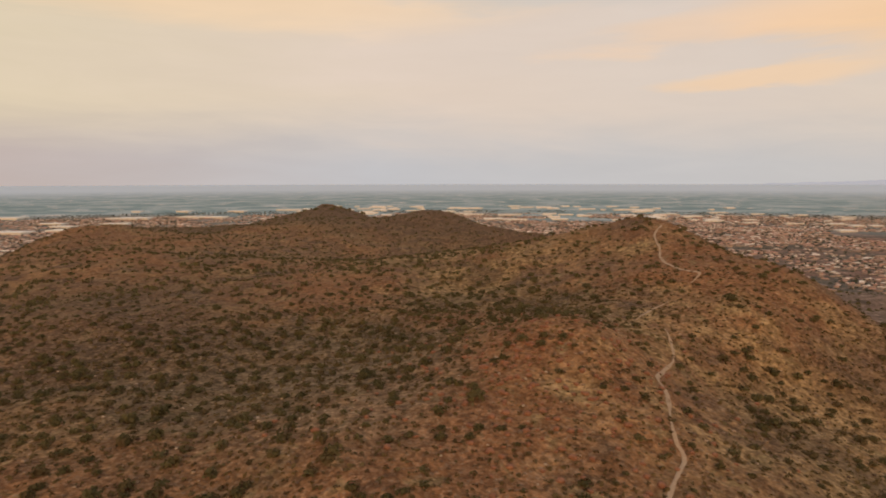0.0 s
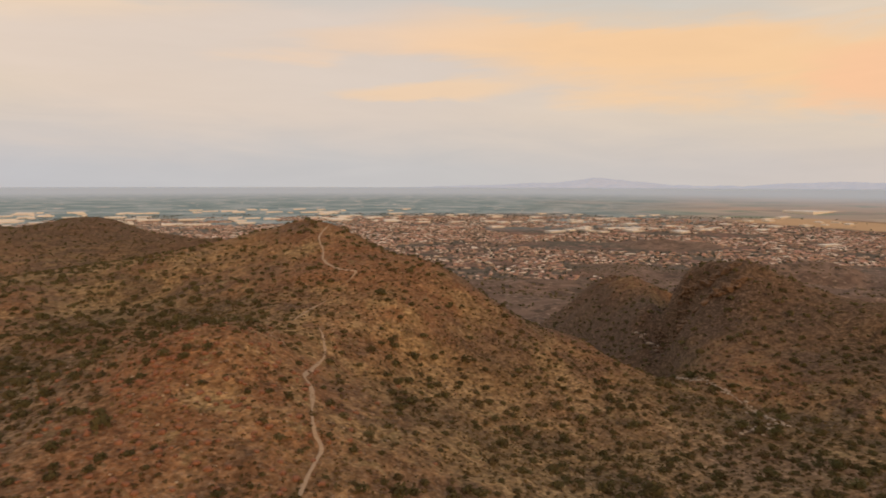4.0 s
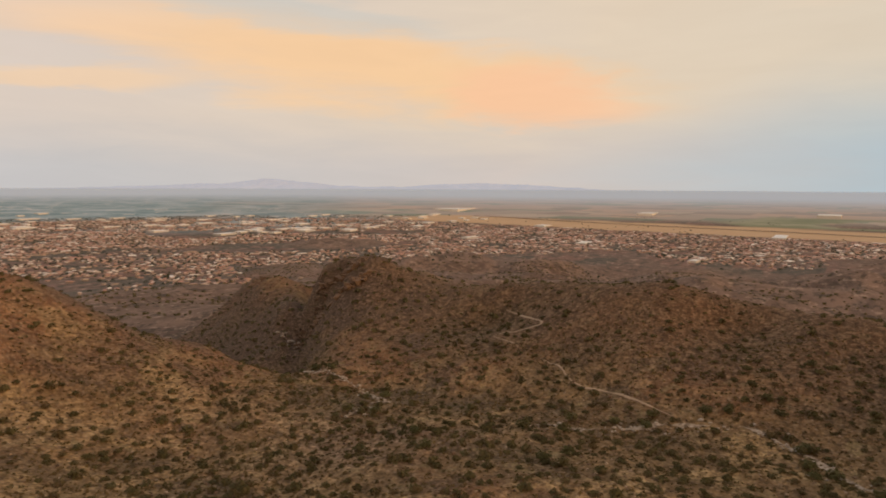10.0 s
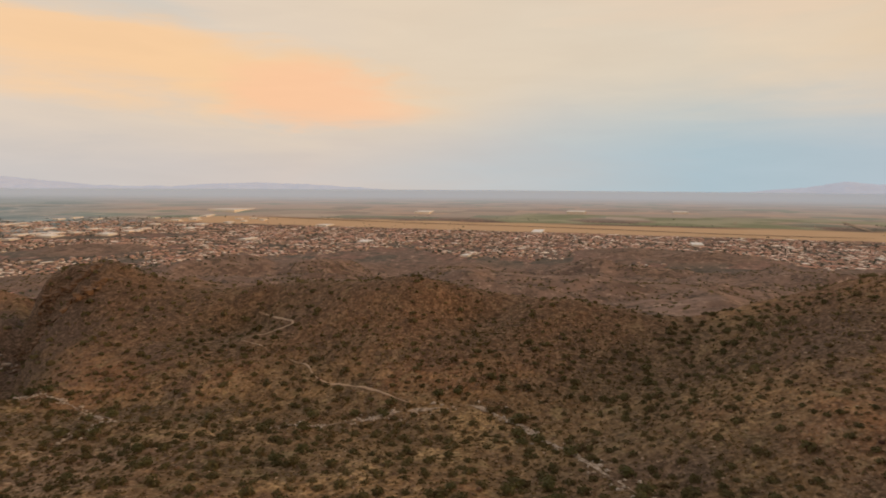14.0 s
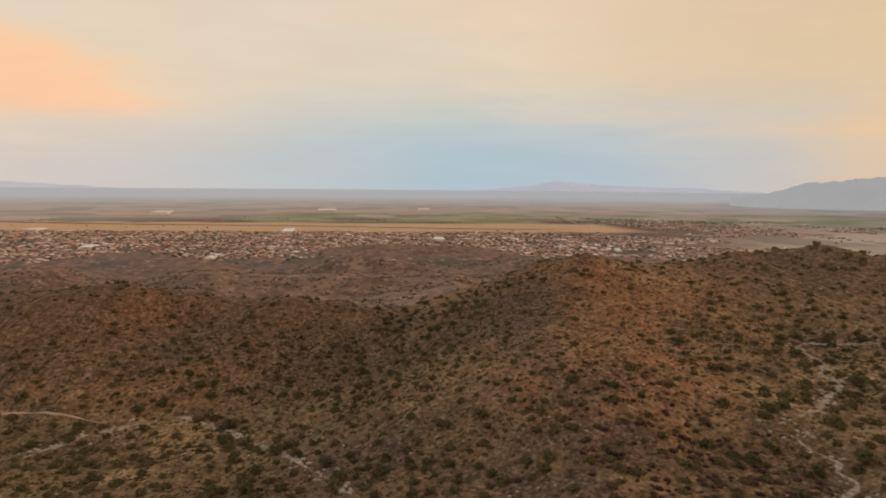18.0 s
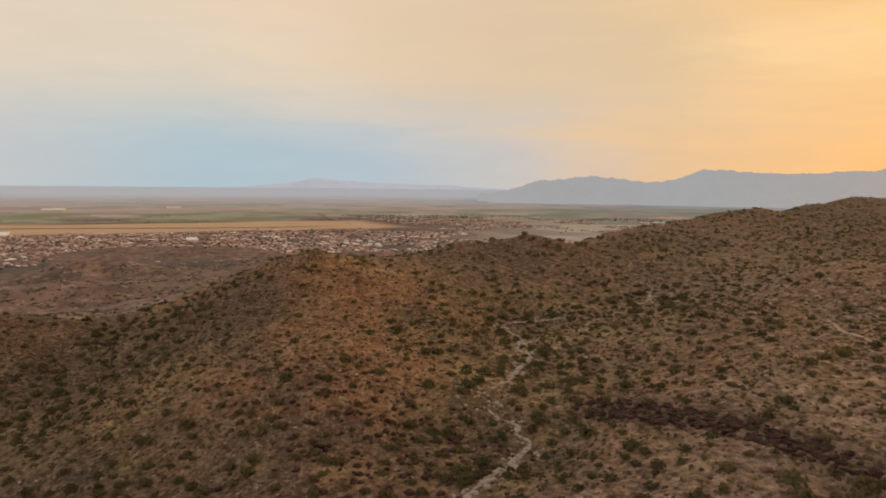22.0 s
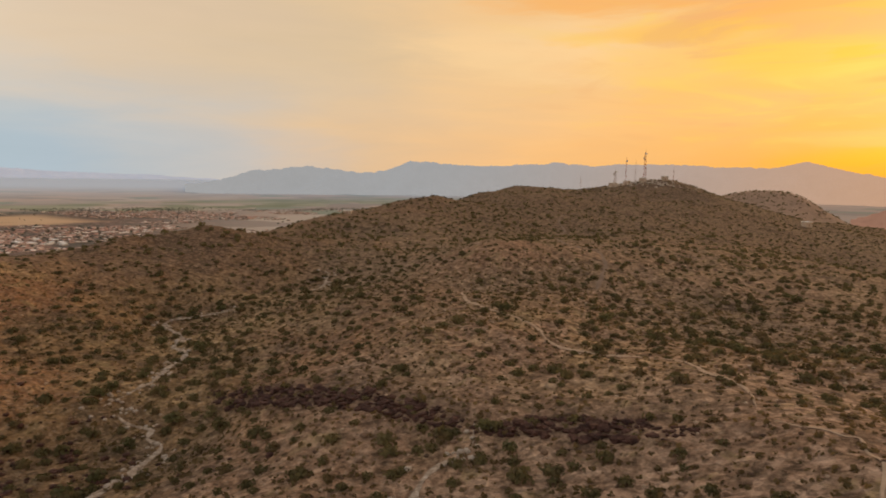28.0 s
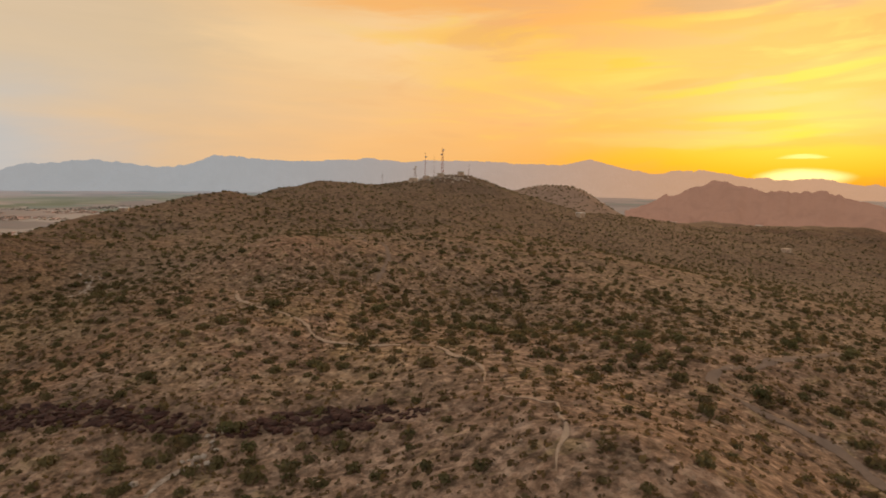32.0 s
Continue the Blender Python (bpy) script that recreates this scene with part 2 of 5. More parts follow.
straw = q.noise(at, 0.19, 5, 0.65, 0.6)
earth = q.mix(q.math("MULTIPLY", q.step(straw, 0.56, 0.66), 0.6), earth, (0.307, 0.233, 0.113, 1))
earth = q.mix(q.math("MULTIPLY", q.step(straw, 0.43, 0.33), 0.45), earth, (0.095, 0.068, 0.048, 1))
stone = q.put("ShaderNodeTexVoronoi", {"Vector": at, "Scale": 1.15, "Randomness": 1.0}, feature="F1")
pick = q.math("MULTIPLY", q.step(stone.outputs["Distance"], 0.36, 0.24), q.step(grit, 0.42, 0.6))
earth = q.mix(q.math("MULTIPLY", pick, 0.7), earth, q.mix(stone.outputs["Color"], (0.074, 0.050, 0.039, 1), (0.393, 0.297, 0.220, 1)))
earth = q.mix(q.math("MULTIPLY", q.step(speck, 0.57, 0.68), 0.5), earth, (0.054, 0.043, 0.023, 1))
earth = q.mix(q.math("MULTIPLY", q.step(speck, 0.40, 0.30), 0.5), earth, (0.335, 0.247, 0.166, 1))
olive = q.put("ShaderNodeAttribute", attribute_name="olive").outputs["Fac"]
earth = q.mix(q.math("MULTIPLY", olive, 0.6), earth, q.ramp(fine, [(0.36, (0.110, 0.080, 0.050, 1)), (0.5, (0.235, 0.168, 0.104, 1)), (0.66, (0.420, 0.308, 0.200, 1))]))
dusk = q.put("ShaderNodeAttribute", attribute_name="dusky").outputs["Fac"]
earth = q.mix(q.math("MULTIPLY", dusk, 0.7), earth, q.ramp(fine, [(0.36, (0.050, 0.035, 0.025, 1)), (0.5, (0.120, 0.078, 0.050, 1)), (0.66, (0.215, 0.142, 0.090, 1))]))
# dark rocky ground; on the cleft's wall it also paints in shadow
crag_shade = q.put("ShaderNodeAttribute", attribute_name="stony_shade").outputs["Fac"]
earth = q.mix(q.math("MULTIPLY", crag_shade, 0.75), earth, q.ramp(q.noise(at, 0.9, 6, 0.75), [(0.36, (0.042, 0.029, 0.023, 1)), (0.5, (0.110, 0.074, 0.055, 1)), (0.64, (0.255, 0.178, 0.134, 1))]))
pebble = q.noise(at, 1.5, 6, 0.85)
earth = q.mix(q.math("MULTIPLY", q.step(pebble, 0.52, 0.60), 0.45), earth, (0.41, 0.30, 0.205, 1))
earth = q.mix(q.math("MULTIPLY", q.step(pebble, 0.48, 0.40), 0.5), earth, (0.06, 0.045, 0.03, 1))
for size, lo, hi, amount in ((1.7, 0.56, 1.22, 0.85), (0.62, 0.78, 1.18, 0.6)):
    bits = q.put("ShaderNodeTexVoronoi", {"Vector": at, "Scale": size, "Randomness": 1.0}, feature="F1")
    tone = q.put("ShaderNodeSeparateColor", [bits.outputs["Color"]]).outputs[0]
    tone = q.put("ShaderNodeMapRange", [tone, 0.0, 1.0, lo, hi]).outputs[0]
    earth = q.mix(amount, earth, q.put("ShaderNodeVectorMath", {0: earth, 3: tone}, operation="SCALE").outputs[0])
# the lower country: grey-brown foothills, then the plain's fields and districts
foot = q.put("ShaderNodeAttribute", attribute_name="foot").outputs["Fac"]
scrub = q.mix(q.step(q.noise(at, 0.010, 6, 0.65, 1.0), 0.35, 0.65), (0.140, 0.096, 0.076, 1), (0.265, 0.180, 0.140, 1))
scrub = q.mix(q.math("MULTIPLY", q.step(q.noise(at, 0.045, 6, 0.8), 0.50, 0.58), 0.85), scrub, (0.088, 0.070, 0.054, 1))
scrub = q.mix(q.math("MULTIPLY", q.step(q.noise(at, 0.08, 6, 0.8), 0.55, 0.61), 0.85), scrub, (0.400, 0.290, 0.225, 1))
# scrub colour lightened on the far southern hills to paint in haze
south_haze = q.put("ShaderNodeAttribute", attribute_name="bleached").outputs["Fac"]
scrub = q.mix(q.math("MULTIPLY", south_haze, 0.6), scrub, (0.43, 0.30, 0.215, 1))
earth = q.mix(foot, earth, scrub)
uv = q.put("ShaderNodeUVMap", uv_map="land").outputs[0]
cell = q.put("ShaderNodeTexVoronoi", {"Vector": uv, "Scale": 2.6, "Randomness": 0.85}, distance="CHEBYCHEV")
cell2 = q.put("ShaderNodeTexVoronoi", {"Vector": uv, "Scale": 9.0, "Randomness": 0.9}, distance="CHEBYCHEV")
sepc = q.put("ShaderNodeSeparateColor", [cell.outputs["Color"]])
sepd = q.put("ShaderNodeSeparateColor", [cell2.outputs["Color"]])
fields = q.ramp(sepc.outputs[0], [(0.0, (0.47, 0.385, 0.33, 1)), (0.2, (0.36, 0.31, 0.275, 1)), (0.4, (0.52, 0.40, 0.325, 1)), (0.55, (0.43, 0.37, 0.325, 1)), (0.7, (0.29, 0.325, 0.265, 1)),
                                 (0.85, (0.504, 0.437, 0.372, 1))], "CONSTANT")
fields = q.mix(q.math("MULTIPLY", q.step(q.noise(uv, 3.2, 5, 0.7), 0.55, 0.66), 0.5), fields, (0.252, 0.269, 0.222, 1))
quarter = q.ramp(sepd.outputs[0], [(0.0, (0.205, 0.145, 0.122, 1)), (0.3, (0.140, 0.120, 0.104, 1)), (0.55, (0.240, 0.152, 0.126, 1)), (0.8, (0.160, 0.134, 0.114, 1))], "CONSTANT")
mott = q.noise(uv, 34.0, 4, 0.75)
quarter = q.mix(q.math("MULTIPLY", q.step(mott, 0.50, 0.60), 0.8), quarter, (0.080, 0.082, 0.068, 1))
quarter = q.mix(q.math("MULTIPLY", q.step(mott, 0.43, 0.34), 0.8), quarter, (0.575, 0.420, 0.324, 1))
town = q.put("ShaderNodeAttribute", attribute_name="town").outputs["Fac"]
leafy = q.put("ShaderNodeAttribute", attribute_name="leafy").outputs["Fac"]
flat = q.mix(town, fields, quarter)
# tree-covered districts, their green blued and paled to paint in haze
hazed_wood = q.mix(q.step(q.noise(uv, 2.4, 5, 0.7), 0.42, 0.6), (0.215, 0.315, 0.350, 1), (0.40, 0.49, 0.54, 1))
hazed_wood = q.mix(q.step(q.noise(uv, 5.0, 4, 0.75), 0.60, 0.64), hazed_wood, (0.840, 0.752, 0.707, 1))
flat = q.mix(leafy, flat, hazed_wood)
sand = q.put("ShaderNodeAttribute", attribute_name="sand").outputs["Fac"]
crop = q.put("ShaderNodeAttribute", attribute_name="crop").outputs["Fac"]
flat = q.mix(crop, flat, q.mix(q.step(q.noise(uv, 2.0, 4, 0.6), 0.4, 0.6), (0.24, 0.265, 0.17, 1), (0.36, 0.36, 0.26, 1)))
flat = q.mix(sand, flat, q.mix(q.noise(uv, 6.0, 4), (0.54, 0.37, 0.225, 1), (0.64, 0.46, 0.30, 1)))
# haze painted into the far plain's colour: blue, but tan towards the sun
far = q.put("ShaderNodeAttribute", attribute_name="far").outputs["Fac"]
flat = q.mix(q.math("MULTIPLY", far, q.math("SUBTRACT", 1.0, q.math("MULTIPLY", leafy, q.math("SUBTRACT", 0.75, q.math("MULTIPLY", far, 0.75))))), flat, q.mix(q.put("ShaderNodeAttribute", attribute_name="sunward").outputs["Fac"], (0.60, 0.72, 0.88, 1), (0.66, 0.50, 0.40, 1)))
plain = q.put("ShaderNodeAttribute", attribute_name="plain").outputs["Fac"]
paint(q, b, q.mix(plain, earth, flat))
relief(q, b, q.math("ADD", fine, q.math("MULTIPLY", grit, 0.35)), 0.7, 0.35)

# pale trodden dirt
DIRT, q, b = material("trodden_dirt", 0.95, 0.1)
at = spot(q)
n = q.noise(at, 1.3, 5, 0.65)
paint(q, b, q.mix(n, (0.30, 0.215, 0.148, 1), (0.57, 0.43, 0.31, 1)))
relief(q, b, q.noise(at, 5, 4), 0.4, 0.08)

GRAVEL, q, b = material("road_gravel", 0.95, 0.1)
at = spot(q)
paint(q, b, q.mix(q.noise(at, 0.9, 6, 0.7), (0.16, 0.115, 0.085, 1), (0.29, 0.215, 0.165, 1)))
relief(q, b, q.noise(at, 4, 4), 0.4, 0.08)

# dry wash: bleached sand and stones
SANDBED, q, b = material("wash_sand", 0.95, 0.1)
at = spot(q)
n = q.noise(at, 1.1, 6, 0.7)
paint(q, b, q.ramp(n, [(0.36, (0.17, 0.13, 0.095, 1)), (0.5, (0.34, 0.27, 0.205, 1)), (0.66, (0.56, 0.47, 0.38, 1))]))
relief(q, b, n, 0.6, 0.2)


def leafage(name, a, c, dry):
    m, q, b = material(name, 0.85, 0.15)
    isle = q.put("ShaderNodeNewGeometry").outputs["Random Per Island"]
    n = q.noise(spot(q), 0.35, 3, 0.5)
    col = q.mix(q.math("ADD", q.math("MULTIPLY", isle, 0.5), q.math("MULTIPLY", q.step(q.noise(spot(q), 0.06, 3, 0.6), 0.38, 0.62), 0.5)), a, c)
    col = q.mix(q.math("MULTIPLY", q.step(n, 0.5, 0.66), 0.75), col, dry)
    paint(q, b, col)
    through_leaf = q.put("ShaderNodeBsdfTranslucent", [col])
    both = q.put("ShaderNodeMixShader", [0.48, b.outputs[0], through_leaf.outputs[0]])
    q.t.links.new(both.outputs[0], m.node_tree.nodes["Material Output"].inputs["Surface"])
    return m


SCRUB = leafage("creosote_leaves", (0.088, 0.082, 0.041, 1), (0.192, 0.166, 0.081, 1), (0.178, 0.127, 0.070, 1))
TUFT = leafage("dry_brittlebush", (0.11, 0.085, 0.042, 1), (0.24, 0.17, 0.08, 1), (0.08, 0.06, 0.032, 1))
BURSAGE = leafage("bursage_leaves", (0.115, 0.092, 0.048, 1), (0.215, 0.172, 0.094, 1), (0.20, 0.14, 0.08, 1))
VERDE = leafage("palo_verde_leaves", (0.090, 0.094, 0.044, 1), (0.180, 0.172, 0.080, 1), (0.165, 0.128, 0.064, 1))

ROCK, q, b = material("dark_varnished_rock", 0.85, 0.2)
at = spot(q)
n = q.noise(at, 0.9, 7, 0.7, 0.4)
paint(q, b, q.ramp(n, [(0.36, (0.030, 0.016, 0.014, 1)), (0.5, (0.076, 0.038, 0.031, 1)), (0.66, (0.150, 0.080, 0.062, 1))]))
relief(q, b, q.noise(at, 2.2, 7, 0.75), 0.9, 0.4)

PALEROCK, q, b = material("bleached_rock", 0.85, 0.2)
at = spot(q)
paint(q, b, q.mix(q.noise(at, 0.8, 6, 0.7), (0.26, 0.20, 0.15, 1), (0.62, 0.55, 0.47, 1)))
relief(q, b, q.noise(at, 2.2, 6, 0.75), 0.8, 0.3)

BROWNROCK, q, b = material("brown_rock", 0.9, 0.2)
at = spot(q)
paint(q, b, q.mix(q.noise(at, 0.7, 6, 0.7), (0.11, 0.07, 0.05, 1), (0.27, 0.18, 0.12, 1)))
relief(q, b, q.noise(at, 2.2, 6, 0.75), 0.8, 0.3)


RUBBLE, q, b = material("mixed_rubble", 0.9, 0.2)
isle = q.put("ShaderNodeNewGeometry").outputs["Random Per Island"]
paint(q, b, q.ramp(isle, [(0.0, (0.075, 0.050, 0.038, 1)), (0.3, (0.16, 0.10, 0.066, 1)), (0.6, (0.30, 0.20, 0.13, 1)), (1.0, (0.50, 0.39, 0.29, 1))]))
relief(q, b, q.noise(spot(q), 2.2, 6, 0.75), 0.8, 0.3)


REDROCK, q, b = material("red_rock", 0.9, 0.2)
at = spot(q)
paint(q, b, q.mix(q.noise(at, 0.9, 6, 0.7), (0.15, 0.055, 0.035, 1), (0.46, 0.24, 0.15, 1)))
relief(q, b, q.noise(at, 2.2, 6, 0.75), 0.8, 0.3)


def plain_coat(name, col, rough=0.7, metal=0.0, vary=0.25):
    m, q, b = material(name, rough, 0.3)
    b.inputs["Metallic"].default_value = metal
    n = q.noise(spot(q), 0.25, 5, 0.6)
    r = q.put("ShaderNodeObjectInfo").outputs["Random"]
    f = q.math("ADD", q.math("MULTIPLY", n, 0.6), q.math("MULTIPLY", r, 0.4))
    paint(q, b, q.mix(f, shade(col, 1 - vary), shade(col, 1 + vary)))
    return m


STEEL = plain_coat("tower_steel", (0.36, 0.25, 0.20), 0.6, 0.0)
RUST = plain_coat("red_oxide_steel", (0.36, 0.115, 0.07), 0.7)
DISH = plain_coat("white_dish", (0.62, 0.58, 0.52), 0.5)
STUCCO = plain_coat("tan_stucco", (0.55, 0.44, 0.34), 0.9)
WHITEROOF = plain_coat("white_roof", (0.80, 0.80, 0.79), 0.7, 0.0, 0.1)
WALLTAN = plain_coat("pale_wall", (0.70, 0.66, 0.62), 0.9)


def town_coat(name, stops):
    m, q, b = material(name, 0.9, 0.15)
    paint(q, b, q.ramp(q.put("ShaderNodeNewGeometry").outputs["Random Per Island"], stops, "CONSTANT"))
    return m


ROOFS = town_coat("tile_roofs", [(0.0, (0.52, 0.29, 0.23, 1)), (0.32, (0.43, 0.29, 0.24, 1)), (0.48, (0.66, 0.50, 0.42, 1)), (0.66, (0.26, 0.21, 0.19, 1)), (0.84, (0.88, 0.82, 0.75, 1))])
WALLS = town_coat("stucco_walls", [(0.0, (0.48, 0.37, 0.31, 1)), (0.4, (0.56, 0.46, 0.38, 1)), (0.75, (0.40, 0.30, 0.245, 1))])
CITYLEAF = town_coat("street_tree_leaves", [(0.0, (0.060, 0.075, 0.058, 1)), (0.4, (0.105, 0.115, 0.088, 1)), (0.7, (0.082, 0.090, 0.074, 1))])
TRUNK = plain_coat("grey_bark", (0.13, 0.095, 0.07), 0.95)


def distance_coat(name, col, glow, warm, amount, fold_shade=0.05):
    """A backdrop mountain miles away; its slight glow paints in the evening haze."""
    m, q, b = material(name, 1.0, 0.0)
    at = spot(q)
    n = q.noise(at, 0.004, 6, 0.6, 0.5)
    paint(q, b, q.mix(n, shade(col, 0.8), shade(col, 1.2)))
    # the painted haze warms towards the setting sun
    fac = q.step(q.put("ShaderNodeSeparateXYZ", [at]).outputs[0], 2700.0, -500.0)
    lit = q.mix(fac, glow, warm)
    # noise halves the glow in places to paint shaded folds
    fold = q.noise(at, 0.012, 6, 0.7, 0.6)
    q.t.links.new(q.mix(q.math("MULTIPLY", q.step(fold, 0.40, 0.66), fold_shade), lit, q.mix(1.0, lit, (0.5, 0.5, 0.5, 1), "MULTIPLY")), b.inputs["Emission Color"])
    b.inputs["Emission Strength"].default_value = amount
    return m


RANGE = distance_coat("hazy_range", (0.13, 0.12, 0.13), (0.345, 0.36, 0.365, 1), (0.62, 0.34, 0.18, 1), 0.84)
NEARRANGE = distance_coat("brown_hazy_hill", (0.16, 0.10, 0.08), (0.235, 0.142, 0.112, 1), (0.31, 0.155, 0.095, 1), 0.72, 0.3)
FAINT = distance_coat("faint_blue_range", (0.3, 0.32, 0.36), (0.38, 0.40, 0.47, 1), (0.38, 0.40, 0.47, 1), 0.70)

# ---- the lie of the land: crest lines, drainage lines and flanks, in metres ----
HUB = (8.0, -32.0)
EYE_Z = 45.9
PLAIN_Z = -174.0
NORTH_HILL = [
    (13, 63, 13.8), (-2, 63, 16.2), (1, 91, 15.8), (21, 95, 22.4), (36, 98, 14.4), (42, 111, 16.7), (48, 129, 18.5), (60, 146, 22.6),
    (57, 166, 25), (70, 203, 33.3), (66, 222, 31.8), (48, 216, 29.1), (77, 196, 29.7), (64, 120, 15.7), (67, 114, 9.3), (66, 95, 3.5),
    (90, 143, 19.3), (84, 107, 4.5), (99, 114, 4.7), (88, 78, -3.4), (97, 171, 18.5), (121, 152, -5.3), (122, 192, -20), (104, 258, -26),
    (82, 182, 25.3), (90, 160, 23), (56, 212, 29.5), (113, 156, 3.9), (128, 140, -3.1)]
NORTH_BASIN = [
    (21, 143, 14.7), (13, 186, 13.5), (-24, 182, 16.2), (-11, 112, 12.4), (-34, 99, 11), (-69, 128, 14.1), (-46, 66, 12.1), (-11, 296, 5.4),
    (-56, 321, 5.4), (-100, 279, 12.3), (-130, 243, 16.8), (31, 274, 14.6), (2, 356, 3), (-90, 190, 12.1)]
NORTH_RIDGE = [
    (-230, 382, 16.5), (-200, 430, 12.7), (-170, 444, 13.8), (-110, 545, 31.5), (-85, 548, 26), (-55, 533, 11.9), (-22, 495, 24.6), (32, 465, 8),
    (63, 421, 8.7), (60, 540, -28.6), (-60, 640, -23.6), (-200, 560, -23.9), (-320, 430, -15.3), (-262, 355, -1.3), (-140, 500, 18.8), (-40, 512, 7.7),
    (5, 480, 23.7), (-165, 405, 11.5)]
RAVINE = [
    (104, 31, 0), (132, 78, -5.3), (136, 81, -7.1), (146, 128, -13.1), (170, 156, -6.2), (194, 254, -33), (218, 335, -62), (144, 20, -3.2),
    (142, 46, -5.3), (148, -6, -1.6), (144, -11, -1.9), (116, -46, 3.6), (60, 20, 2.4), (50, -30, 6.1), (10, -30, 10.1), (0, 20, 10.1)]
EAST_RIDGE = [
    (201, 142, 18.6), (196, 164, 9.7), (243, 255, -5), (218, 203, -3.8), (202, 85, 11), (204, 27, 16.4), (219, -66, 13.2), (207, -49, 7.9),
    (190, -38, 5.2), (178, 137, 0.2), (155, 84, -2.7), (190, 81, 0.1), (180, 33, 7.2), (199, 11, 5.6), (164, 18, 3), (187, -3, 6.8),
    (159, -25, 0.3), (169, -43, 4.4), (280, 150, -39.9), (262, 60, -2.1), (262, 0, -8.5), (275, -60, -26), (300, 240, -55.4), (228, 232, -0.7),
    (252, 275, -11.4), (206, 120, 10.4), (200, 105, 7.5), (203, 55, 14.3), (206, 10, 10.9), (208, -15, 12.7), (212, -32, 9.8), (188, 160, -5.5),
    (193, 172, 2.3)]
SOUTH_EAST = [
    (186, -93, 27.1), (171, -84, 22.6), (167, -67, 15.7), (129, -84, 14.9), (123, -60, 9.7), (103, -70, 7.3), (120, -94, 11.1), (200, -175, 28.3),
    (208, -152, 26.5), (95, -99, 7.5), (131, -123, 9.5), (150, -132, 10.4), (152, -183, 15), (172, -179, 21.3), (230, -110, 14.4), (260, -170, 2.8),
    (225, -235, 24.6)]
SOUTH_EAST_CREST = [
    (220, -318, 34.8), (270, -320, 14), (243, -395, 33.1), (265, -475, 41.4), (330, -470, 7.9), (192, -105, 24.3), (196, -122, 22.9), (206, -192, 24.3),
    (212, -205, 19.5), (226, -262, 28.9), (224, -290, 32.6), (228, -345, 25.7), (232, -365, 32), (180, -75, 21.5), (198, -160, 23.5), (240, -440, 37),
    (250, -420, 36.5)]
SOUTH_RIDGE = [
    (190, -1225, 27), (160, -1200, 14), (255, -1240, 33), (300, -1260, 22), (165, -484, 42), (161, -527, 48.4), (210, -470, 38), (100, -612, 17.6),
    (53, -618, 15.6), (-22, -729, 2.2), (-119, -647, 0), (155, -268, 22.5), (147, -308, 22.7), (86, -300, 22), (52, -282, 20.8), (24, -290, 17),
    (-19, -389, 1.3), (31, -359, 9.6), (150, -400, 31.3), (150, -620, 20.9), (-30, -850, -30.2), (217, -1241, 28), (250, -1215, 30.3), (120, -1150, -15),
    (280, -900, -39.5), (130, -570, 28.3), (80, -640, 11.6), (20, -690, 1), (-60, -700, -4.3), (-90, -680, -8.2), (190, -480, 40.7), (148, -500, 43.2)]
SOUTH_FLAT = [
    (102, -196, 27.8), (85, -229, 25.7), (90, -166, 21), (63, -148, 20.6), (69, -109, 15.7), (77, -124, 17.7), (52, -114, 16.5), (82, -197, 22.5),
    (108, -167, 20.7), (42, -137, 20.7), (28, -133, 22.1), (21, -117, 22.7), (15, -119, 24.1), (5, -109, 25.3), (-1, -112, 23.2), (29, -112, 19.2),
    (44, -183, 18.4), (47, -197, 19), (24, -197, 18.6), (1, -172, 19.6), (-26, -237, 9.8), (-16, -158, 16.4), (-12, -126, 17.4), (21, -172, 17.7),
    (96, -174, 19.8), (132, -64, 13.8)]
WEST_SIDE = [
    (-60, -40, -1.9), (-70, -130, 4.1), (-90, -240, 0.3), (-120, -400, -12.9), (-130, 30, -1.9), (-160, 130, 6.1), (-300, -80, -49.6), (-330, 220, -19.6)]

CANYON = [
    (150, 152, -24), (153, 190, -36), (175, 238, -46), (131, 168, -16), (162, 119, -3.1), (213, 252, -24.1), (246, 300, -42.4), (180, 73.5, 2.4)]
SPURS = [
    (-282, 388, -8), (71, -551, 17.3), (-44, 458, 19.8), (-359, 495, -37.3)]


def smooth(a, b, x):
    u = np.clip((x - a) / (b - a), 0.0, 1.0)
    return u * u * (3 - 2 * u)


def lattice(i, j, seed):
    n = (i * 374761393 + j * 668265263 + seed * 974634773) & 0xFFFFFFFF
    n = ((n ^ (n >> 13)) * 1274126177) & 0xFFFFFFFF
    n = ((n ^ (n >> 16)) * 2246822519) & 0xFFFFFFFF
    return ((n ^ (n >> 15)) & 0xFFFF) / 32767.5 - 1.0


def bumps(x, y, size, seed):
    """Smooth noise from -1 to 1 with hollows and rises about size metres wide."""
    u, v = x / size, y / size
    i, j = np.floor(u).astype(np.int64), np.floor(v).astype(np.int64)
    a, b = u - i, v - j
    a, b = a * a * a * (a * (a * 6 - 15) + 10), b * b * b * (b * (b * 6 - 15) + 10)
    p, q = lattice(i, j, seed), lattice(i + 1, j, seed)
    r, s = lattice(i, j + 1, seed), lattice(i + 1, j + 1, seed)
    return (p + (q - p) * a) * (1 - b) + (r + (s - r) * a) * b


LAND = np.array(NORTH_HILL + NORTH_BASIN + NORTH_RIDGE + RAVINE + EAST_RIDGE + SOUTH_EAST + SOUTH_EAST_CREST + SOUTH_RIDGE + SOUTH_FLAT + WEST_SIDE + CANYON + SPURS, float)
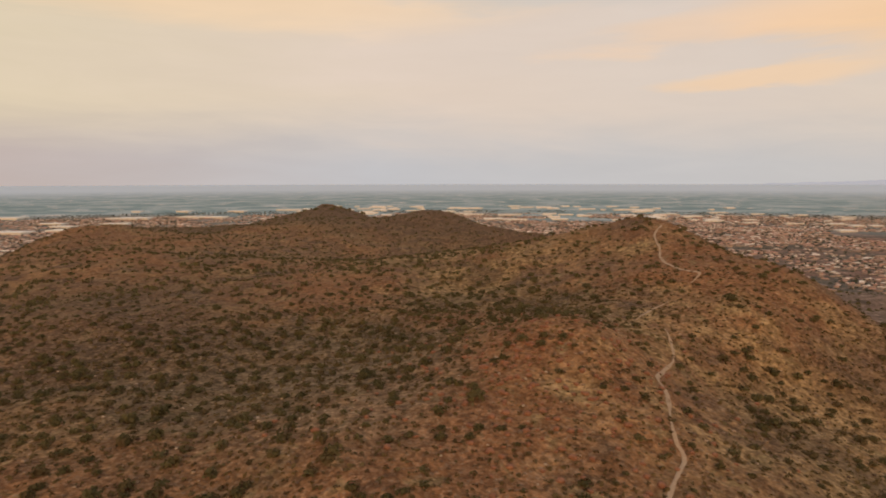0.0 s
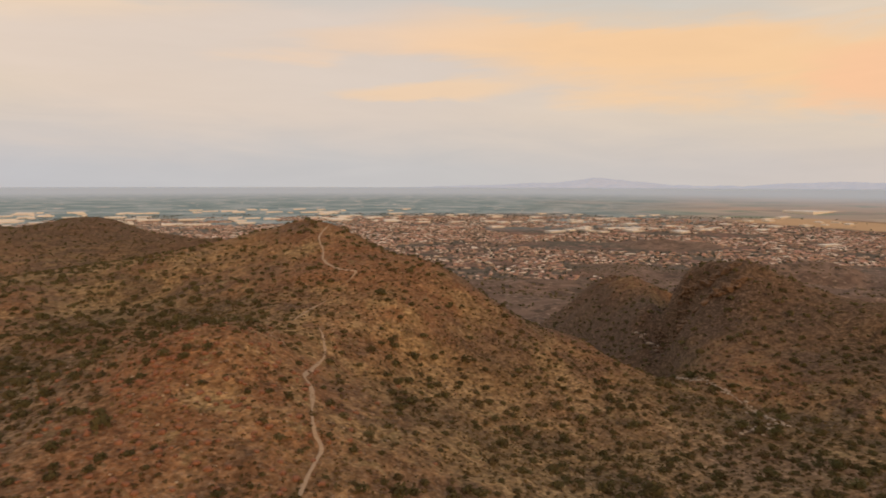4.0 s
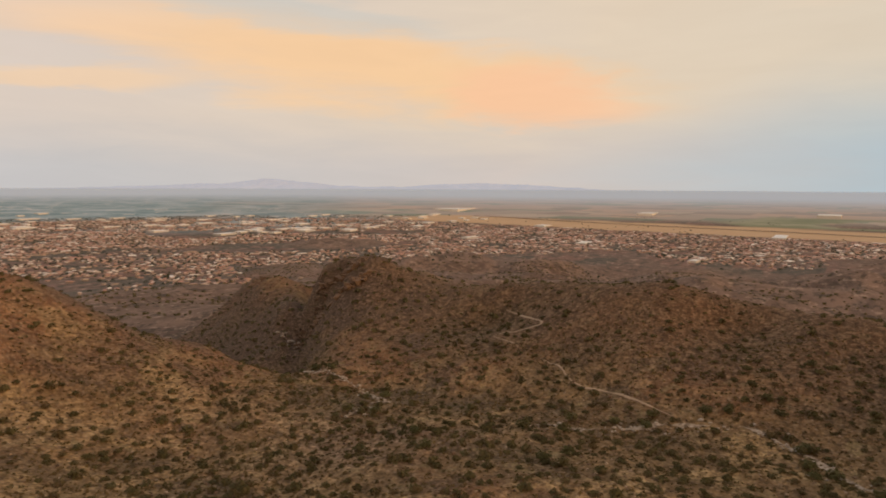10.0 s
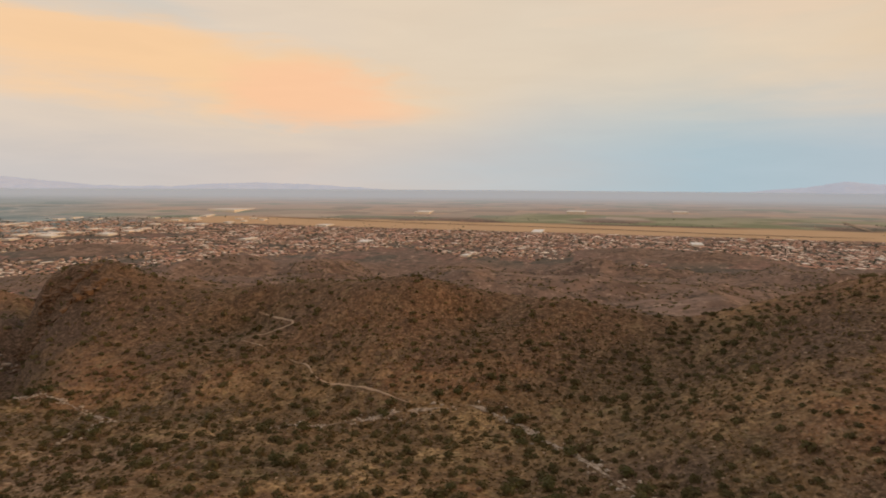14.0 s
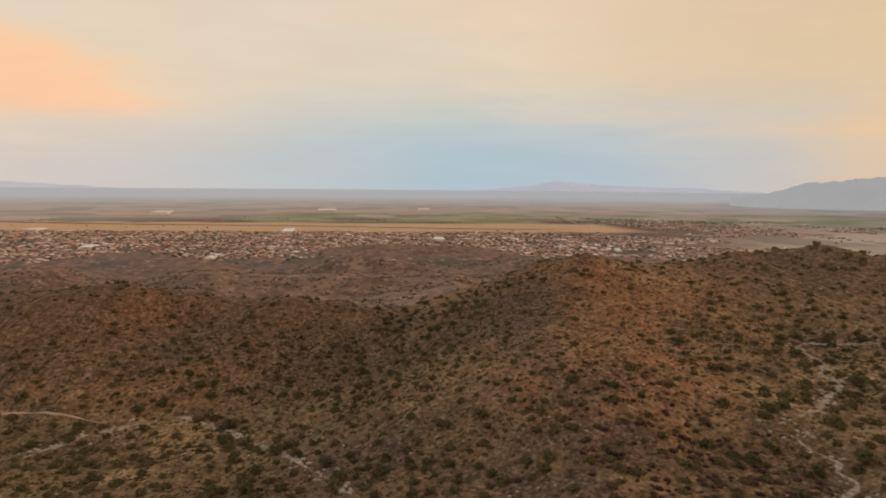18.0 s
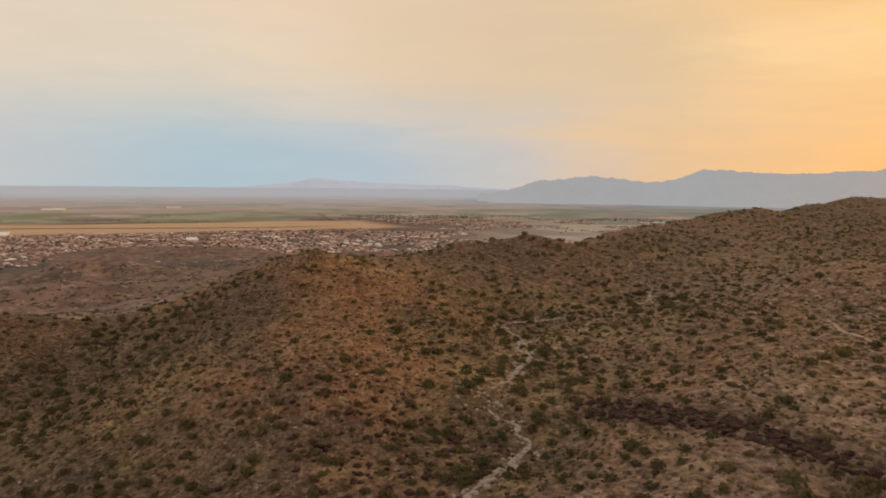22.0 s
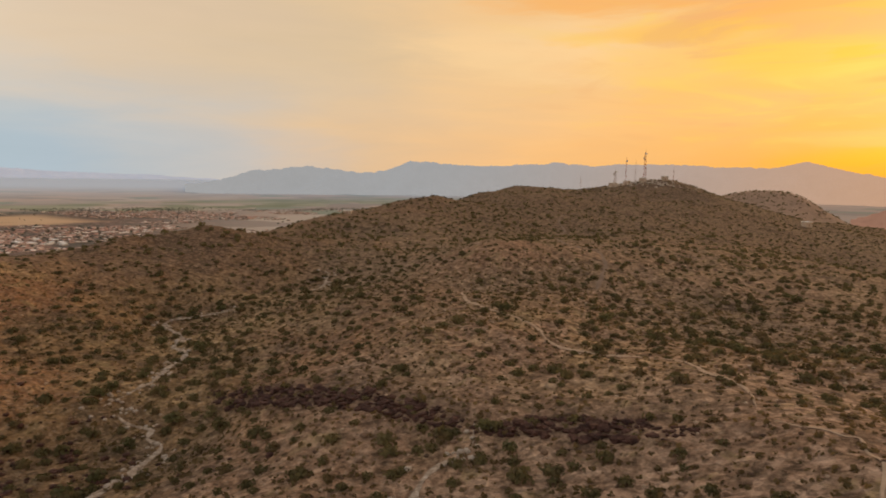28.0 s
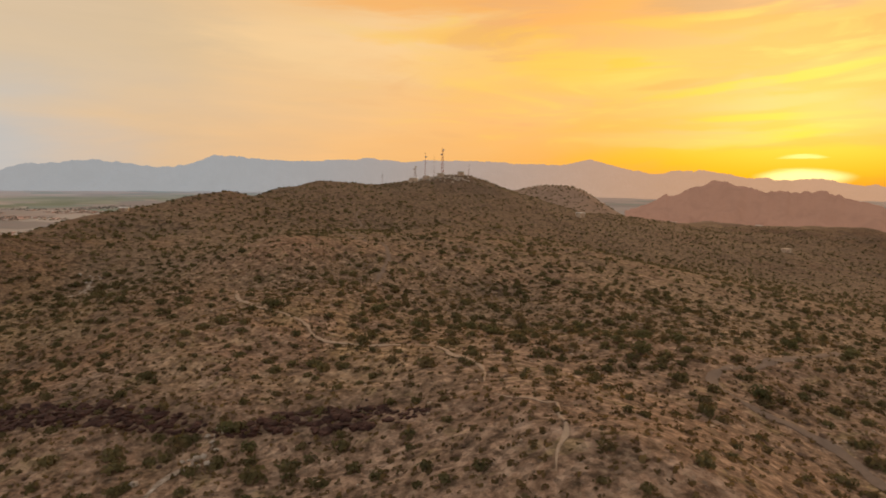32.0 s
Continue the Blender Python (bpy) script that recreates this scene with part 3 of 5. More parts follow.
RIM = [(HUB[0] + r * math.cos(a), HUB[1] + r * math.sin(a), z) for r, z in ((850, -88), (1150, -138), (1500, -174)) for a in np.linspace(0.1, 6.38, 20)
       if not (-1.85 < math.remainder(a, 2 * math.pi) < -1.1 and r < 1300)]
RIM += [(HUB[0] + 560 * math.cos(a), HUB[1] + 560 * math.sin(a), -60) for a in np.linspace(-0.4, 1.2, 7)]
LAND = np.vstack([LAND, np.array(RIM)])


def spread(d2):
    return np.sqrt(d2 + 36.0)


def solve_land():
    n = len(LAND)
    d2 = ((LAND[:, None, :2] - LAND[None, :, :2]) ** 2).sum(-1)
    m = np.zeros((n + 3, n + 3))
    m[:n, :n] = spread(d2) - np.eye(n) * 0.4
    m[:n, n], m[:n, n + 1:] = 1, LAND[:, :2] / 500
    m[n:, :n] = m[:n, n:].T
    return np.linalg.solve(m, np.concatenate([LAND[:, 2], np.zeros(3)]))


PULL = solve_land()


def squeeze(r):
    """Radius on the ground drawn for a true radius: the far plain is drawn in towards the horizon's ring."""
    return np.where(r < 2000, r, 2000 + (r - 2000) * 2850 / (np.maximum(r, 2000) - 2000 + 2850))


def unsqueeze(r):
    d = np.clip(r - 2000, 0, 2849.9)
    return np.where(r < 2000, r, 2000 + d * 2850 / (2850 - d))


# low brown hills standing out of the plain: x, y, height, width
HILLOCKS = [(1338, 858, 32, 213), (1180, 800, 14, 146), (1370, 610, 17, 146), (1500, 40, 24, 129), (1380, -270, 26, 140), (1430, -490, 36, 168), (1640, 1560, 21, 168),
            (2090, -90, 19, 179), (2060, -330, 17, 146), (1250, 260, 21, 123), (1230, -60, 16, 101), (1080, 1180, 15, 134), (1700, -700, 25, 168)]


def hillock(x, y):
    h = sum(t * np.exp(-((x - a) ** 2 + (y - b) ** 2) / (2 * (0.72 * w) ** 2)) for a, b, t, w in HILLOCKS)
    return h * (1 + 0.28 * bumps(x, y, 70, 91) + 0.16 * bumps(x, y, 30, 92))


# steep clefts cut into the flanks: points along the bed, half width, depth
CLEFTS = [([(240, 207), (222, 197), (210, 186), (198, 174), (190, 167), (181, 159), (171, 150), (161, 141), (150, 132)], 5.0, 8.5), ([(206, 178), (186, 172), (168, 160), (154, 146)], 4.0, 3.0)]


def cleft(x, y):
    cut = np.zeros(len(x))
    for pts, wide, deep in CLEFTS:
        d = np.full(len(x), 1e9)
        for (a, b), (c, e) in zip(pts, pts[1:]):
            u = np.clip(((x - a) * (c - a) + (y - b) * (e - b)) / ((c - a) ** 2 + (e - b) ** 2), 0, 1)
            d = np.minimum(d, np.hypot(x - a - u * (c - a), y - b - u * (e - b)))
        cut = cut + deep * np.exp(-(d / wide) ** 2)
    return cut


def ground(x, y):
    """Height of the ground."""
    x, y = np.atleast_1d(np.asarray(x, float)), np.atleast_1d(np.asarray(y, float))
    z = np.zeros(len(x))
    for k in range(0, len(x), 20000):
        a, b = x[k:k + 20000], y[k:k + 20000]
        d2 = (a[:, None] - LAND[None, :, 0]) ** 2 + (b[:, None] - LAND[None, :, 1]) ** 2
        z[k:k + 20000] = spread(d2) @ PULL[:-3] + PULL[-3] + (a * PULL[-2] + b * PULL[-1]) / 500
    r = np.hypot(x - HUB[0], y - HUB[1])
    bearing_deg = np.degrees(np.arctan2(x - HUB[0], y - HUB[1]))
    rim = 1440 + 420 * smooth(42, 66, bearing_deg) * smooth(175, 150, bearing_deg)      # where the plain begins
    rough = 1 - smooth(rim - 200, rim + 200, r)
    wild = smooth(420, 760, r) * (1 - 0.8 * smooth(150, 165, bearing_deg)) * (1 - 0.55 * smooth(16, 26, bearing_deg) * smooth(52, 44, bearing_deg))
    gully = 1 - 2 * np.abs(bumps(x + 9 * bumps(x, y, 31, 3), y + 9 * bumps(x, y, 31, 4), 46, 5))
    z = z + rough * (0.9 * gully * (1 - wild) + 0.7 * bumps(x, y, 17, 6) + 0.38 * bumps(x, y, 6.1, 7) + 0.2 * bumps(x, y, 2.6, 8))
    mound = 0.45 - np.abs(bumps(x + 70 * bumps(x, y, 210, 9), y, 240, 10))
    z = z + rough * wild * (36 * mound + 15 * bumps(x, y, 130, 11) + 6 * bumps(x, y, 52, 12) + 2.5 * bumps(x, y, 23, 13))
    far = smooth(rim - 220, rim + 180, r)
    true_r = unsqueeze(r)
    level = EYE_Z + (PLAIN_Z - EYE_Z) * np.where(r < 2000, 1.0, r / np.maximum(true_r, 1.0))
    craggy = np.exp(-((x - 196) ** 2 + (y - 155) ** 2) / 30 ** 2) + np.exp(-((x - 232) ** 2 + (y - 238) ** 2) / 32 ** 2)
    z = z - cleft(x, y) + craggy * (1.5 * (0.5 - np.abs(bumps(x, y, 11, 93))) + 0.9 * bumps(x, y, 4.5, 94))
    return z * (1 - far) + level * far + hillock(x, y)


def lush(x, y):
    """Hollows where more scrub grows than the lie of the land alone would tell."""
    return sum(np.exp(-((x - a) ** 2 + (y - b) ** 2) / r ** 2) for a, b, r in
               ((-45, 85, 38), (-20, 125, 26), (118, -45, 24), (128, -5, 22), (85, 40, 24), (-20, -150, 26), (20, -178, 22), (110, 60, 18), (5, 260, 40), (187, -60, 20), (140, -64, 18), (143, -104, 15), (185, 175, 26), (160, 147, 14), (214, 212, 24),
                (-26, 68, 14), (-14, 65, 11), (0, 76, 7), (25, 131, 9), (31, 118, 8), (111, 34, 11), (113, 24, 11), (122, 18, 11), (138, 13, 10), (131, -126, 8), (106, -92, 7), (105, -58, 9), (96, -92, 9),
                (34, -179, 13), (15, -150, 13), (53, -107, 4)))


def bulk(name, verts, quads, mat, which=None, mats=()):
    """A large mesh of four-cornered faces from numpy arrays."""
    me = bpy.data.meshes.new(name)
    n, m = len(verts), len(quads)
    me.vertices.add(n)
    me.vertices.foreach_set("co", np.asarray(verts, np.float32).ravel())
    me.loops.add(4 * m)
    me.loops.foreach_set("vertex_index", np.asarray(quads, np.int32).ravel())
    me.polygons.add(m)
    me.polygons.foreach_set("loop_start", np.arange(0, 4 * m, 4, dtype=np.int32))
    for k in (mats or [mat]):
        me.materials.append(k)
    if which is not None:
        me.polygons.foreach_set("material_index", np.asarray(which, np.int32))
    me.update(calc_edges=True)
    me.validate()
    return new(name, me)


def part(name, bm, mat, parent, label=""):
    """One mesh from a bmesh, under a thing or a part."""
    me = bpy.data.meshes.new(name)
    bm.to_mesh(me)
    bm.free()
    me.materials.append(mat)
    ob = new(name, me)
    ob.parent = parent
    return tagged(ob, label) if label else ob


def box(bm, x0, y0, z0, x1, y1, z1):
    m = Matrix.LocRotScale(((x0 + x1) / 2, (y0 + y1) / 2, (z0 + z1) / 2), None, (x1 - x0, y1 - y0, z1 - z0))
    bmesh.ops.create_cube(bm, size=1.0, matrix=m)
    return bm


def bar(bm, a, c, r, sides=5):
    """A round bar from a to c."""
    a, c = Vector(a), Vector(c)
    d = c - a
    m = Matrix.Translation((a + c) / 2) @ d.to_track_quat("Z", "Y").to_matrix().to_4x4()
    bmesh.ops.create_cone(bm, cap_ends=True, segments=sides, radius1=r, radius2=r, depth=d.length, matrix=m)
    return bm


def spots_of(x, y, places):
    """Soft round patches of ground, each x, y, radius."""
    return np.clip(sum(np.exp(-((x - a) ** 2 + (y - b) ** 2) / r ** 2) for a, b, r in places), 0, 1)


# ---- the ground: one sheet from under the camera to the horizon ----
def lay_ground():
    seen = np.linspace(radians(-52), radians(212), 600)           # clockwise from north
    rest = np.linspace(radians(212), radians(308), 50)[1:-1]
    a = np.concatenate([seen, rest])
    r = [1.0]
    while r[-1] < 4560:
        r.append(r[-1] * (1.0085 if r[-1] < 700 else 1.016) if r[-1] > 55 else r[-1] + 3)
    r = np.array(r)
    R, A = np.meshgrid(r, a, indexing="ij")
    x = (HUB[0] + R * np.sin(A)).ravel()
    y = (HUB[1] + R * np.cos(A)).ravel()
    z = ground(x, y)
    nr, na = len(r), len(a)
    i, j = np.meshgrid(np.arange(nr - 1), np.arange(na), indexing="ij")
    j2 = (j + 1) % na
    quads = np.stack([i * na + j, i * na + j2, (i + 1) * na + j2, (i + 1) * na + j], -1).reshape(-1, 4)[:, ::-1]
    verts = np.stack([x, y, z], -1)
    ob = bulk("ground", verts, quads, SOIL)
    me = ob.data
    me.polygons.foreach_set("use_smooth", np.ones(len(me.polygons), bool))
    bm = bmesh.new()
    bm.from_mesh(me)
    bm.verts.ensure_lookup_table()
    bm.faces.new([bm.verts[k] for k in range(na)][::-1])
    bm.to_mesh(me)
    bm.free()
    rr = R.ravel()
    true_r = unsqueeze(rr)
    tx, ty = x * true_r / rr, y * true_r / rr
    bearing_deg = np.degrees(A.ravel())
    near = rr < 900
    rim = 1440 + 420 * smooth(42, 66, bearing_deg) * smooth(175, 150, bearing_deg)
    hollow = np.zeros(len(x))
    xs, ys = x[near], y[near]
    around = [ground(xs + 32 * u, ys + 32 * v) for u, v in ((1, 0), (-1, 0), (0, 1), (0, -1))]
    level = sum(around) / 4
    steep = np.zeros(len(x))
    steep[near] = np.hypot(around[0] - around[1], around[2] - around[3]) / 64
    hollow[near] = level - z[near]
    patch = bumps(x, y, 37, 21) * 0.6 + bumps(x, y, 13, 22) * 0.4
    ragged = 0.5 * bumps(x, y, 12, 51) + 0.5 * bumps(x, y, 5, 52)
    values = {
        # not sun-bleached soil: mask of the haze painted on the southern hills
        "bleached": smooth(-700, -1000, y),
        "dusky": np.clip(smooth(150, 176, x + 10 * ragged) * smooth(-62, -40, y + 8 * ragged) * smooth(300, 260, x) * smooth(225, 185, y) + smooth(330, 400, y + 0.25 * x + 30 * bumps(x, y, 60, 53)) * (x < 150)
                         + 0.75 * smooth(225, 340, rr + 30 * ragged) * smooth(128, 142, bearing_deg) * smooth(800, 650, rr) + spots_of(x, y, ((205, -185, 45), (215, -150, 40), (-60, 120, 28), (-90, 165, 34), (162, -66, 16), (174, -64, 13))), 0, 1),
        "green": np.clip(smooth(0.0, 3.2, hollow + 2.0 * patch + 2.6 * lush(x, y)), 0, 1) * near,
        "olive": 0.9 * spots_of(x, y, ((-10, 74, 13), (-8, 96, 13), (-22, 88, 16), (-38, 108, 20))) * smooth(-0.6, 0.1, ragged) + smooth(122, 140, bearing_deg + 8 * ragged) * smooth(118, 150, rr + 14 * ragged) * smooth(620, 480, rr) * (0.45 + 0.55 * smooth(-0.4, 0.3, patch + 0.4 * ragged)) * (1 - spots_of(x, y, ((105, -193, 13), (97, -200, 10), (84, -122, 9)))),
        "russet": smooth(0.2, -2.0, hollow + 2.2 * bumps(x, y, 44, 23) + 1.2 * bumps(x, y, 15, 24)) * near * (0.5 + 0.4 * smooth(45, 25, bearing_deg))
        + 0.8 * spots_of(x, y, ((-24, 180, 20), (12, 76, 20), (22, 96, 18), (10, 58, 16), (66, 150, 24), (88, 140, 22), (180, -60, 18), (195, 30, 20), (4, 66, 12), (-32, 172, 12), (107, -193, 12), (99, -199, 9), (151, -84, 12), (162, -92, 9),
                                  (78, 168, 16), (84, 118, 26), (100, 136, 22), (72, 98, 20), (88, 128, 12), (70, 190, 14), (58, 160, 9))) * smooth(-0.5, 0.3, ragged),
        "foot": np.maximum(smooth(-30, -58, z + 6 * bumps(x, y, 60, 25)), 0.85 * smooth(-620, -820, y)) * np.maximum(true_r < 1950, hillock(x, y) > 3),
        "plain": smooth(-60, 120, rr - rim + 110 * bumps(x, y, 190, 26)) * (1 - smooth(5, 14, hillock(x, y))),
        "crop": smooth(3780, 3820, tx - 0.05 * ty) * smooth(5200, 5000, tx - 0.05 * ty) * smooth(900, 600, ty) * smooth(-0.15, 0.0, bumps(tx, ty, 420, 32) + 0.12),
        "town": smooth(4600, 3900, true_r) * smooth(130, 114, bearing_deg),
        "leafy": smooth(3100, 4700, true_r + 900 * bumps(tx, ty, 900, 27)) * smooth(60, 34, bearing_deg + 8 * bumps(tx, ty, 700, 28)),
        # pale southern soil; its reach on to the far ridge paints in haze
        "pale": 0.8 * spots_of(x, y, ((22, -112, 13), (36, -109, 11), (18, -130, 14), (44, -128, 10), (62, -121, 7), (76, -120, 7), (105, 76, 17), (116, 60, 13), (90, 95, 12), (98, 60, 12))) * smooth(-0.5, 0.3, ragged) + smooth(112, 150, bearing_deg + 14 * bumps(x, y, 50, 29)) * (1 - 0.45 * smooth(150, 300, rr)) * smooth(700, 420, rr + 40 * bumps(x, y, 30, 31)),
        # share of painted haze over the plain, growing with distance
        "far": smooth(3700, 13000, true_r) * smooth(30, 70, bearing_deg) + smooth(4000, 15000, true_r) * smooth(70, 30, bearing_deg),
        # where the painted haze turns from blue to tan
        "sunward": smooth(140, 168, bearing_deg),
        # steep and rocky ground; spots by (200, 172) paint the cleft wall's shadow
        "stony_shade": np.clip(smooth(0.36, 0.56, steep + 0.12 * patch) + 0.9 * spots_of(x, y, ((186, 156, 26), (244, 262, 24), (216, 246, 20), (158, 147, 20), (196, 140, 16), (200, 172, 8), (207, 180, 8), (194, 166, 8), (178, 168, 9), (203, 146, 7), (88, -113, 5), (80, -113, 5), (72, -113, 5), (64, -114, 5), (56, -114, 5), (44, -117, 5), (36, -118, 5), (108, -72, 13), (122, -62, 12), (95, -60, 10),
            (-20, 500, 50), (-110, 545, 50), (40, -200, 12), (172, -72, 10), (165, -484, 40), (190, 183, 15), (168, 165, 11), (167, 149, 11), (179, 141, 7), (195, 117, 5), (187, 110, 5), (179, 104, 5), (170, 97, 5), (162, 90, 5),
            (124, -33, 8), (118, -38, 8), (114, -34, 7), (156, -73, 7), (158, -67, 7), (117, -119, 4), (142, -66, 6), (60, 205, 8))) * smooth(-0.6, 0.1, ragged), 0, 1),
        "straw": np.clip(spots_of(x, y, ((0, 250, 42), (22, 195, 26), (58, 100, 22), (76, 112, 18), (46, 122, 16), (36, 78, 12), (60, 40, 20), (115, -108, 16), (128, -128, 18), (150, -155, 22), (55, -140, 22), (95, 20, 18), (178, -110, 12), (-72, 216, 10), (-61, 225, 9), (-29, 206, 9), (-14, 178, 10), (3, 192, 10), (14, 196, 9), (22, 158, 8), (21, 94, 4), (55, 179, 7), (17, 77, 7),
            (96, 134, 8), (90, 142, 8), (91, 126, 12), (98, 117, 11), (128, 56, 5), (91, 79, 6), (130, 37, 6), (140, -3, 6), (147, 3, 6), (128, 3, 8), (120, 10, 7), (168, -116, 5), (161, -120, 5), (154, -125, 5), (122, -148, 7), (110, -152, 7), (64, -147, 7), (140, -137, 6))), 0, 1)
        * smooth(-0.35, 0.25, ragged) + 0.5 * smooth(0.12, 0.42, 0.7 * patch + 0.5 * ragged) * smooth(118, 104, bearing_deg),
        "sand": smooth(3010, 3060, tx - 0.05 * ty) * smooth(3760, 3700, tx - 0.05 * ty) * smooth(2700, 2500, ty) * smooth(-1500, -1300, ty),
    }
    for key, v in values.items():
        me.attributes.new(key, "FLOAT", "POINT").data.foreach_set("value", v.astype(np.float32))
    uv = me.uv_layers.new(name="land")
    idx = np.empty(len(me.loops), np.int32)
    me.loops.foreach_get("vertex_index", idx)
    uv.data.foreach_set("uv", np.stack([tx[idx], ty[idx]], -1).astype(np.float32).ravel() / 1000)
    return tagged(ob, "rolling russet desert soil with gravel and dry grass", "ground", kind="structure")


land = lay_ground()


# ---- trails, road and dry washes ----
def curve_through(pts, step):
    """Points every step metres along a rounded line through pts."""
    p = np.array(pts, float)
    out = []
    for k in range(len(p) - 1):
        a, b0, b1, c = p[max(k - 1, 0)], p[k], p[k + 1], p[min(k + 2, len(p) - 1)]
        n = max(2, int(np.hypot(*(b1 - b0)) / step))
        for u in np.linspace(0, 1, n, endpoint=False):
            out.append(0.5 * (2 * b0 + (b1 - a) * u + (2 * a - 5 * b0 + 4 * b1 - c) * u * u + (3 * b0 - a - 3 * b1 + c) * u ** 3))
    out.append(p[-1])
    return np.array(out)


def strip(name, pts, width, mat, label, ragged=0.5, seed=1, lift=0.06, step=0.6):
    c = curve_through(pts, step)
    c = c + min(1.0, 1.5 / width) * np.stack([bumps(c[:, 0], c[:, 1], 5, seed), bumps(c[:, 0], c[:, 1], 5, seed + 1)], -1) * width * 0.35
    d = np.gradient(c, axis=0)
    d /= np.linalg.norm(d, axis=1)[:, None] + 1e-9
    side = np.stack([-d[:, 1], d[:, 0]], -1)
    w = width * (1 + ragged * (bumps(c[:, 0], c[:, 1], 3.1, seed + 2) + 0.5 * bumps(c[:, 0], c[:, 1], 9, seed + 3) + 0.6 * bumps(c[:, 0], c[:, 1], 1.3, seed + 4)))
    w = np.maximum(w, 0.06)
    w = w * np.minimum(1, 0.05 + np.arange(len(c))[::-1] * 0.1) * np.minimum(1, 0.05 + np.arange(len(c)) * 0.1)
    cols = np.linspace(-0.5, 0.5, 5)
    xy = (c[:, None, :] + side[:, None, :] * (w[:, None] * cols[None, :])[:, :, None]).reshape(-1, 2)
    z = ground(xy[:, 0], xy[:, 1]) + lift + np.tile(0.05 * (1 - 4 * cols ** 2), len(c))
    n = len(c)
    i, j = np.meshgrid(np.arange(n - 1), np.arange(4), indexing="ij")
    quads = np.stack([i * 5 + j, i * 5 + j + 1, (i + 1) * 5 + j + 1, (i + 1) * 5 + j], -1).reshape(-1, 4)[:, ::-1]
    ob = bulk(name, np.column_stack([xy, z]), quads, mat)
    ob.data.polygons.foreach_set("use_smooth", np.ones(len(quads), bool))
    return tagged(ob, label, name.split(".")[0].replace("_", " "), kind="structure")


FOOT = "narrow pale footpath worn into the desert soil"
BED = "dry wash bed of bleached sand and stones"
PATHS = []


def line(name, pts, width, mat, label, **more):
    PATHS.append((np.array(curve_through(pts, 2.0)), width))
    return strip(name, pts, width, mat, label, seed=30 + 5 * len(PATHS), **more)


line("footpath", [(22, 55), (26, 63), (29, 68), (29, 71), (30, 76), (32, 84), (32, 88), (35, 94), (39, 101), (41, 109), (41, 113)], 0.44, DIRT, FOOT)
line("footpath", [(37, 118), (43, 126), (49, 132)], 0.44, DIRT, FOOT)
line("footpath", [(56, 141), (60, 145), (58, 148), (57, 157), (58, 167), (60, 174), (63, 188), (70, 200)], 0.56, DIRT, FOOT)
line("footpath", [(196, 80), (193, 73), (188, 66), (183, 61), (182, 61.5), (181, 64), (178, 69), (174.5, 72), (173.7, 71), (172, 67), (168, 60)], 0.44, DIRT, FOOT)
line("footpath", [(165, 53), (163, 47), (159, 43), (156, 38), (156, 32), (154, 25), (152, 21), (150, 15)], 0.48, DIRT, FOOT)
line("footpath", [(95, -171), (91, -167), (85, -160), (73, -151), (63, -148), (57, -143), (48, -144), (37, -141), (32, -136), (27, -132), (24, -124)], 0.66, DIRT, FOOT)
line("footpath", [(22, -120), (19, -118), (16, -117), (15, -117.5), (14, -114), (13, -110), (13, -107), (12.5, -104)], 0.46, DIRT, FOOT)
line("service_road", [(-30, -195), (-22, -185), (-16, -173), (-6, -158), (0, -148), (-4, -140), (-8, -138), (-12, -136), (-15, -128), (-20, -118)], 1.25, GRAVEL,
     "grey-brown unpaved service road through the scrub")
line("service_road", [(158, -350), (151, -330), (140, -314), (137, -300), (133, -287), (120, -265), (109, -248), (96, -232), (89, -222), (85, -227), (75, -244), (60, -252)], 0.95, GRAVEL,
     "pale unpaved service road climbing towards the masts")
line("service_road", [(86, -226), (78, -213), (75, -204), (70, -190)], 1.2, GRAVEL, "pale unpaved service road branching off")
line("dry_wash", [(136, 41), (139, 30), (144, 20), (148, 13), (150, 8)], 0.9, SANDBED, BED, ragged=1.0)
line("dry_wash", [(152, 3), (150, -4), (144, -12), (135, -20), (126, -25), (119, -29), (108, -34)], 0.8, SANDBED, BED, ragged=0.8)
line("dry_wash", [(117, 76), (129, 75), (134, 82), (139, 100), (142, 115), (144, 126)], 0.8, SANDBED, BED, ragged=1.3)
line("dry_wash", [(156, -188), (153, -184), (146, -176), (144, -170)], 0.9, SANDBED, BED, ragged=1.0)
line("dry_wash", [(146, -148), (150, -141), (152, -135), (150, -131), (146, -131), (137, -128), (134, -124), (130, -124), (126, -122), (120, -115), (114, -109), (112, -104), (111, -101), (109, -98)], 0.75, SANDBED, BED, ragged=0.95)
line("dry_wash", [(107, -100), (104, -100), (100, -101), (98, -99.5), (95, -100), (93, -97), (90, -94), (88, -92), (85, -85), (83, -82), (80, -76)], 0.95, SANDBED, BED, ragged=0.75)
line("dry_wash", [(51, -113), (49, -109), (50, -104), (48, -96), (50, -90)], 0.7, SANDBED, BED, ragged=0.9)
line("dirt_track", [(299, 439), (365, 511), (420, 560)], 2.2, GRAVEL, "pale dirt track winding through the foothills", lift=0.6, step=4)
line("dirt_track", [(361, 623), (374, 586), (340, 510), (291, 431)], 2.4, GRAVEL, "pale dirt track along the foothill valley", lift=0.6, step=4)
line("town_road", [(700, 1440), (872, 1467), (988, 1443), (1164, 1515)], 11.0, GRAVEL, "pale road along the edge of the town", lift=1.2, step=12)
line("town_road", [(3280, -1023), (3090, -1029), (2940, -1034)], 26.0, SANDBED, "straight pale road across green fields", lift=2.5, step=12, ragged=0.1)
line("town_road", [(3183, -883), (3003, -841)], 9.0, SANDBED, "straight pale farm road", lift=2.0, step=12, ragged=0.1)
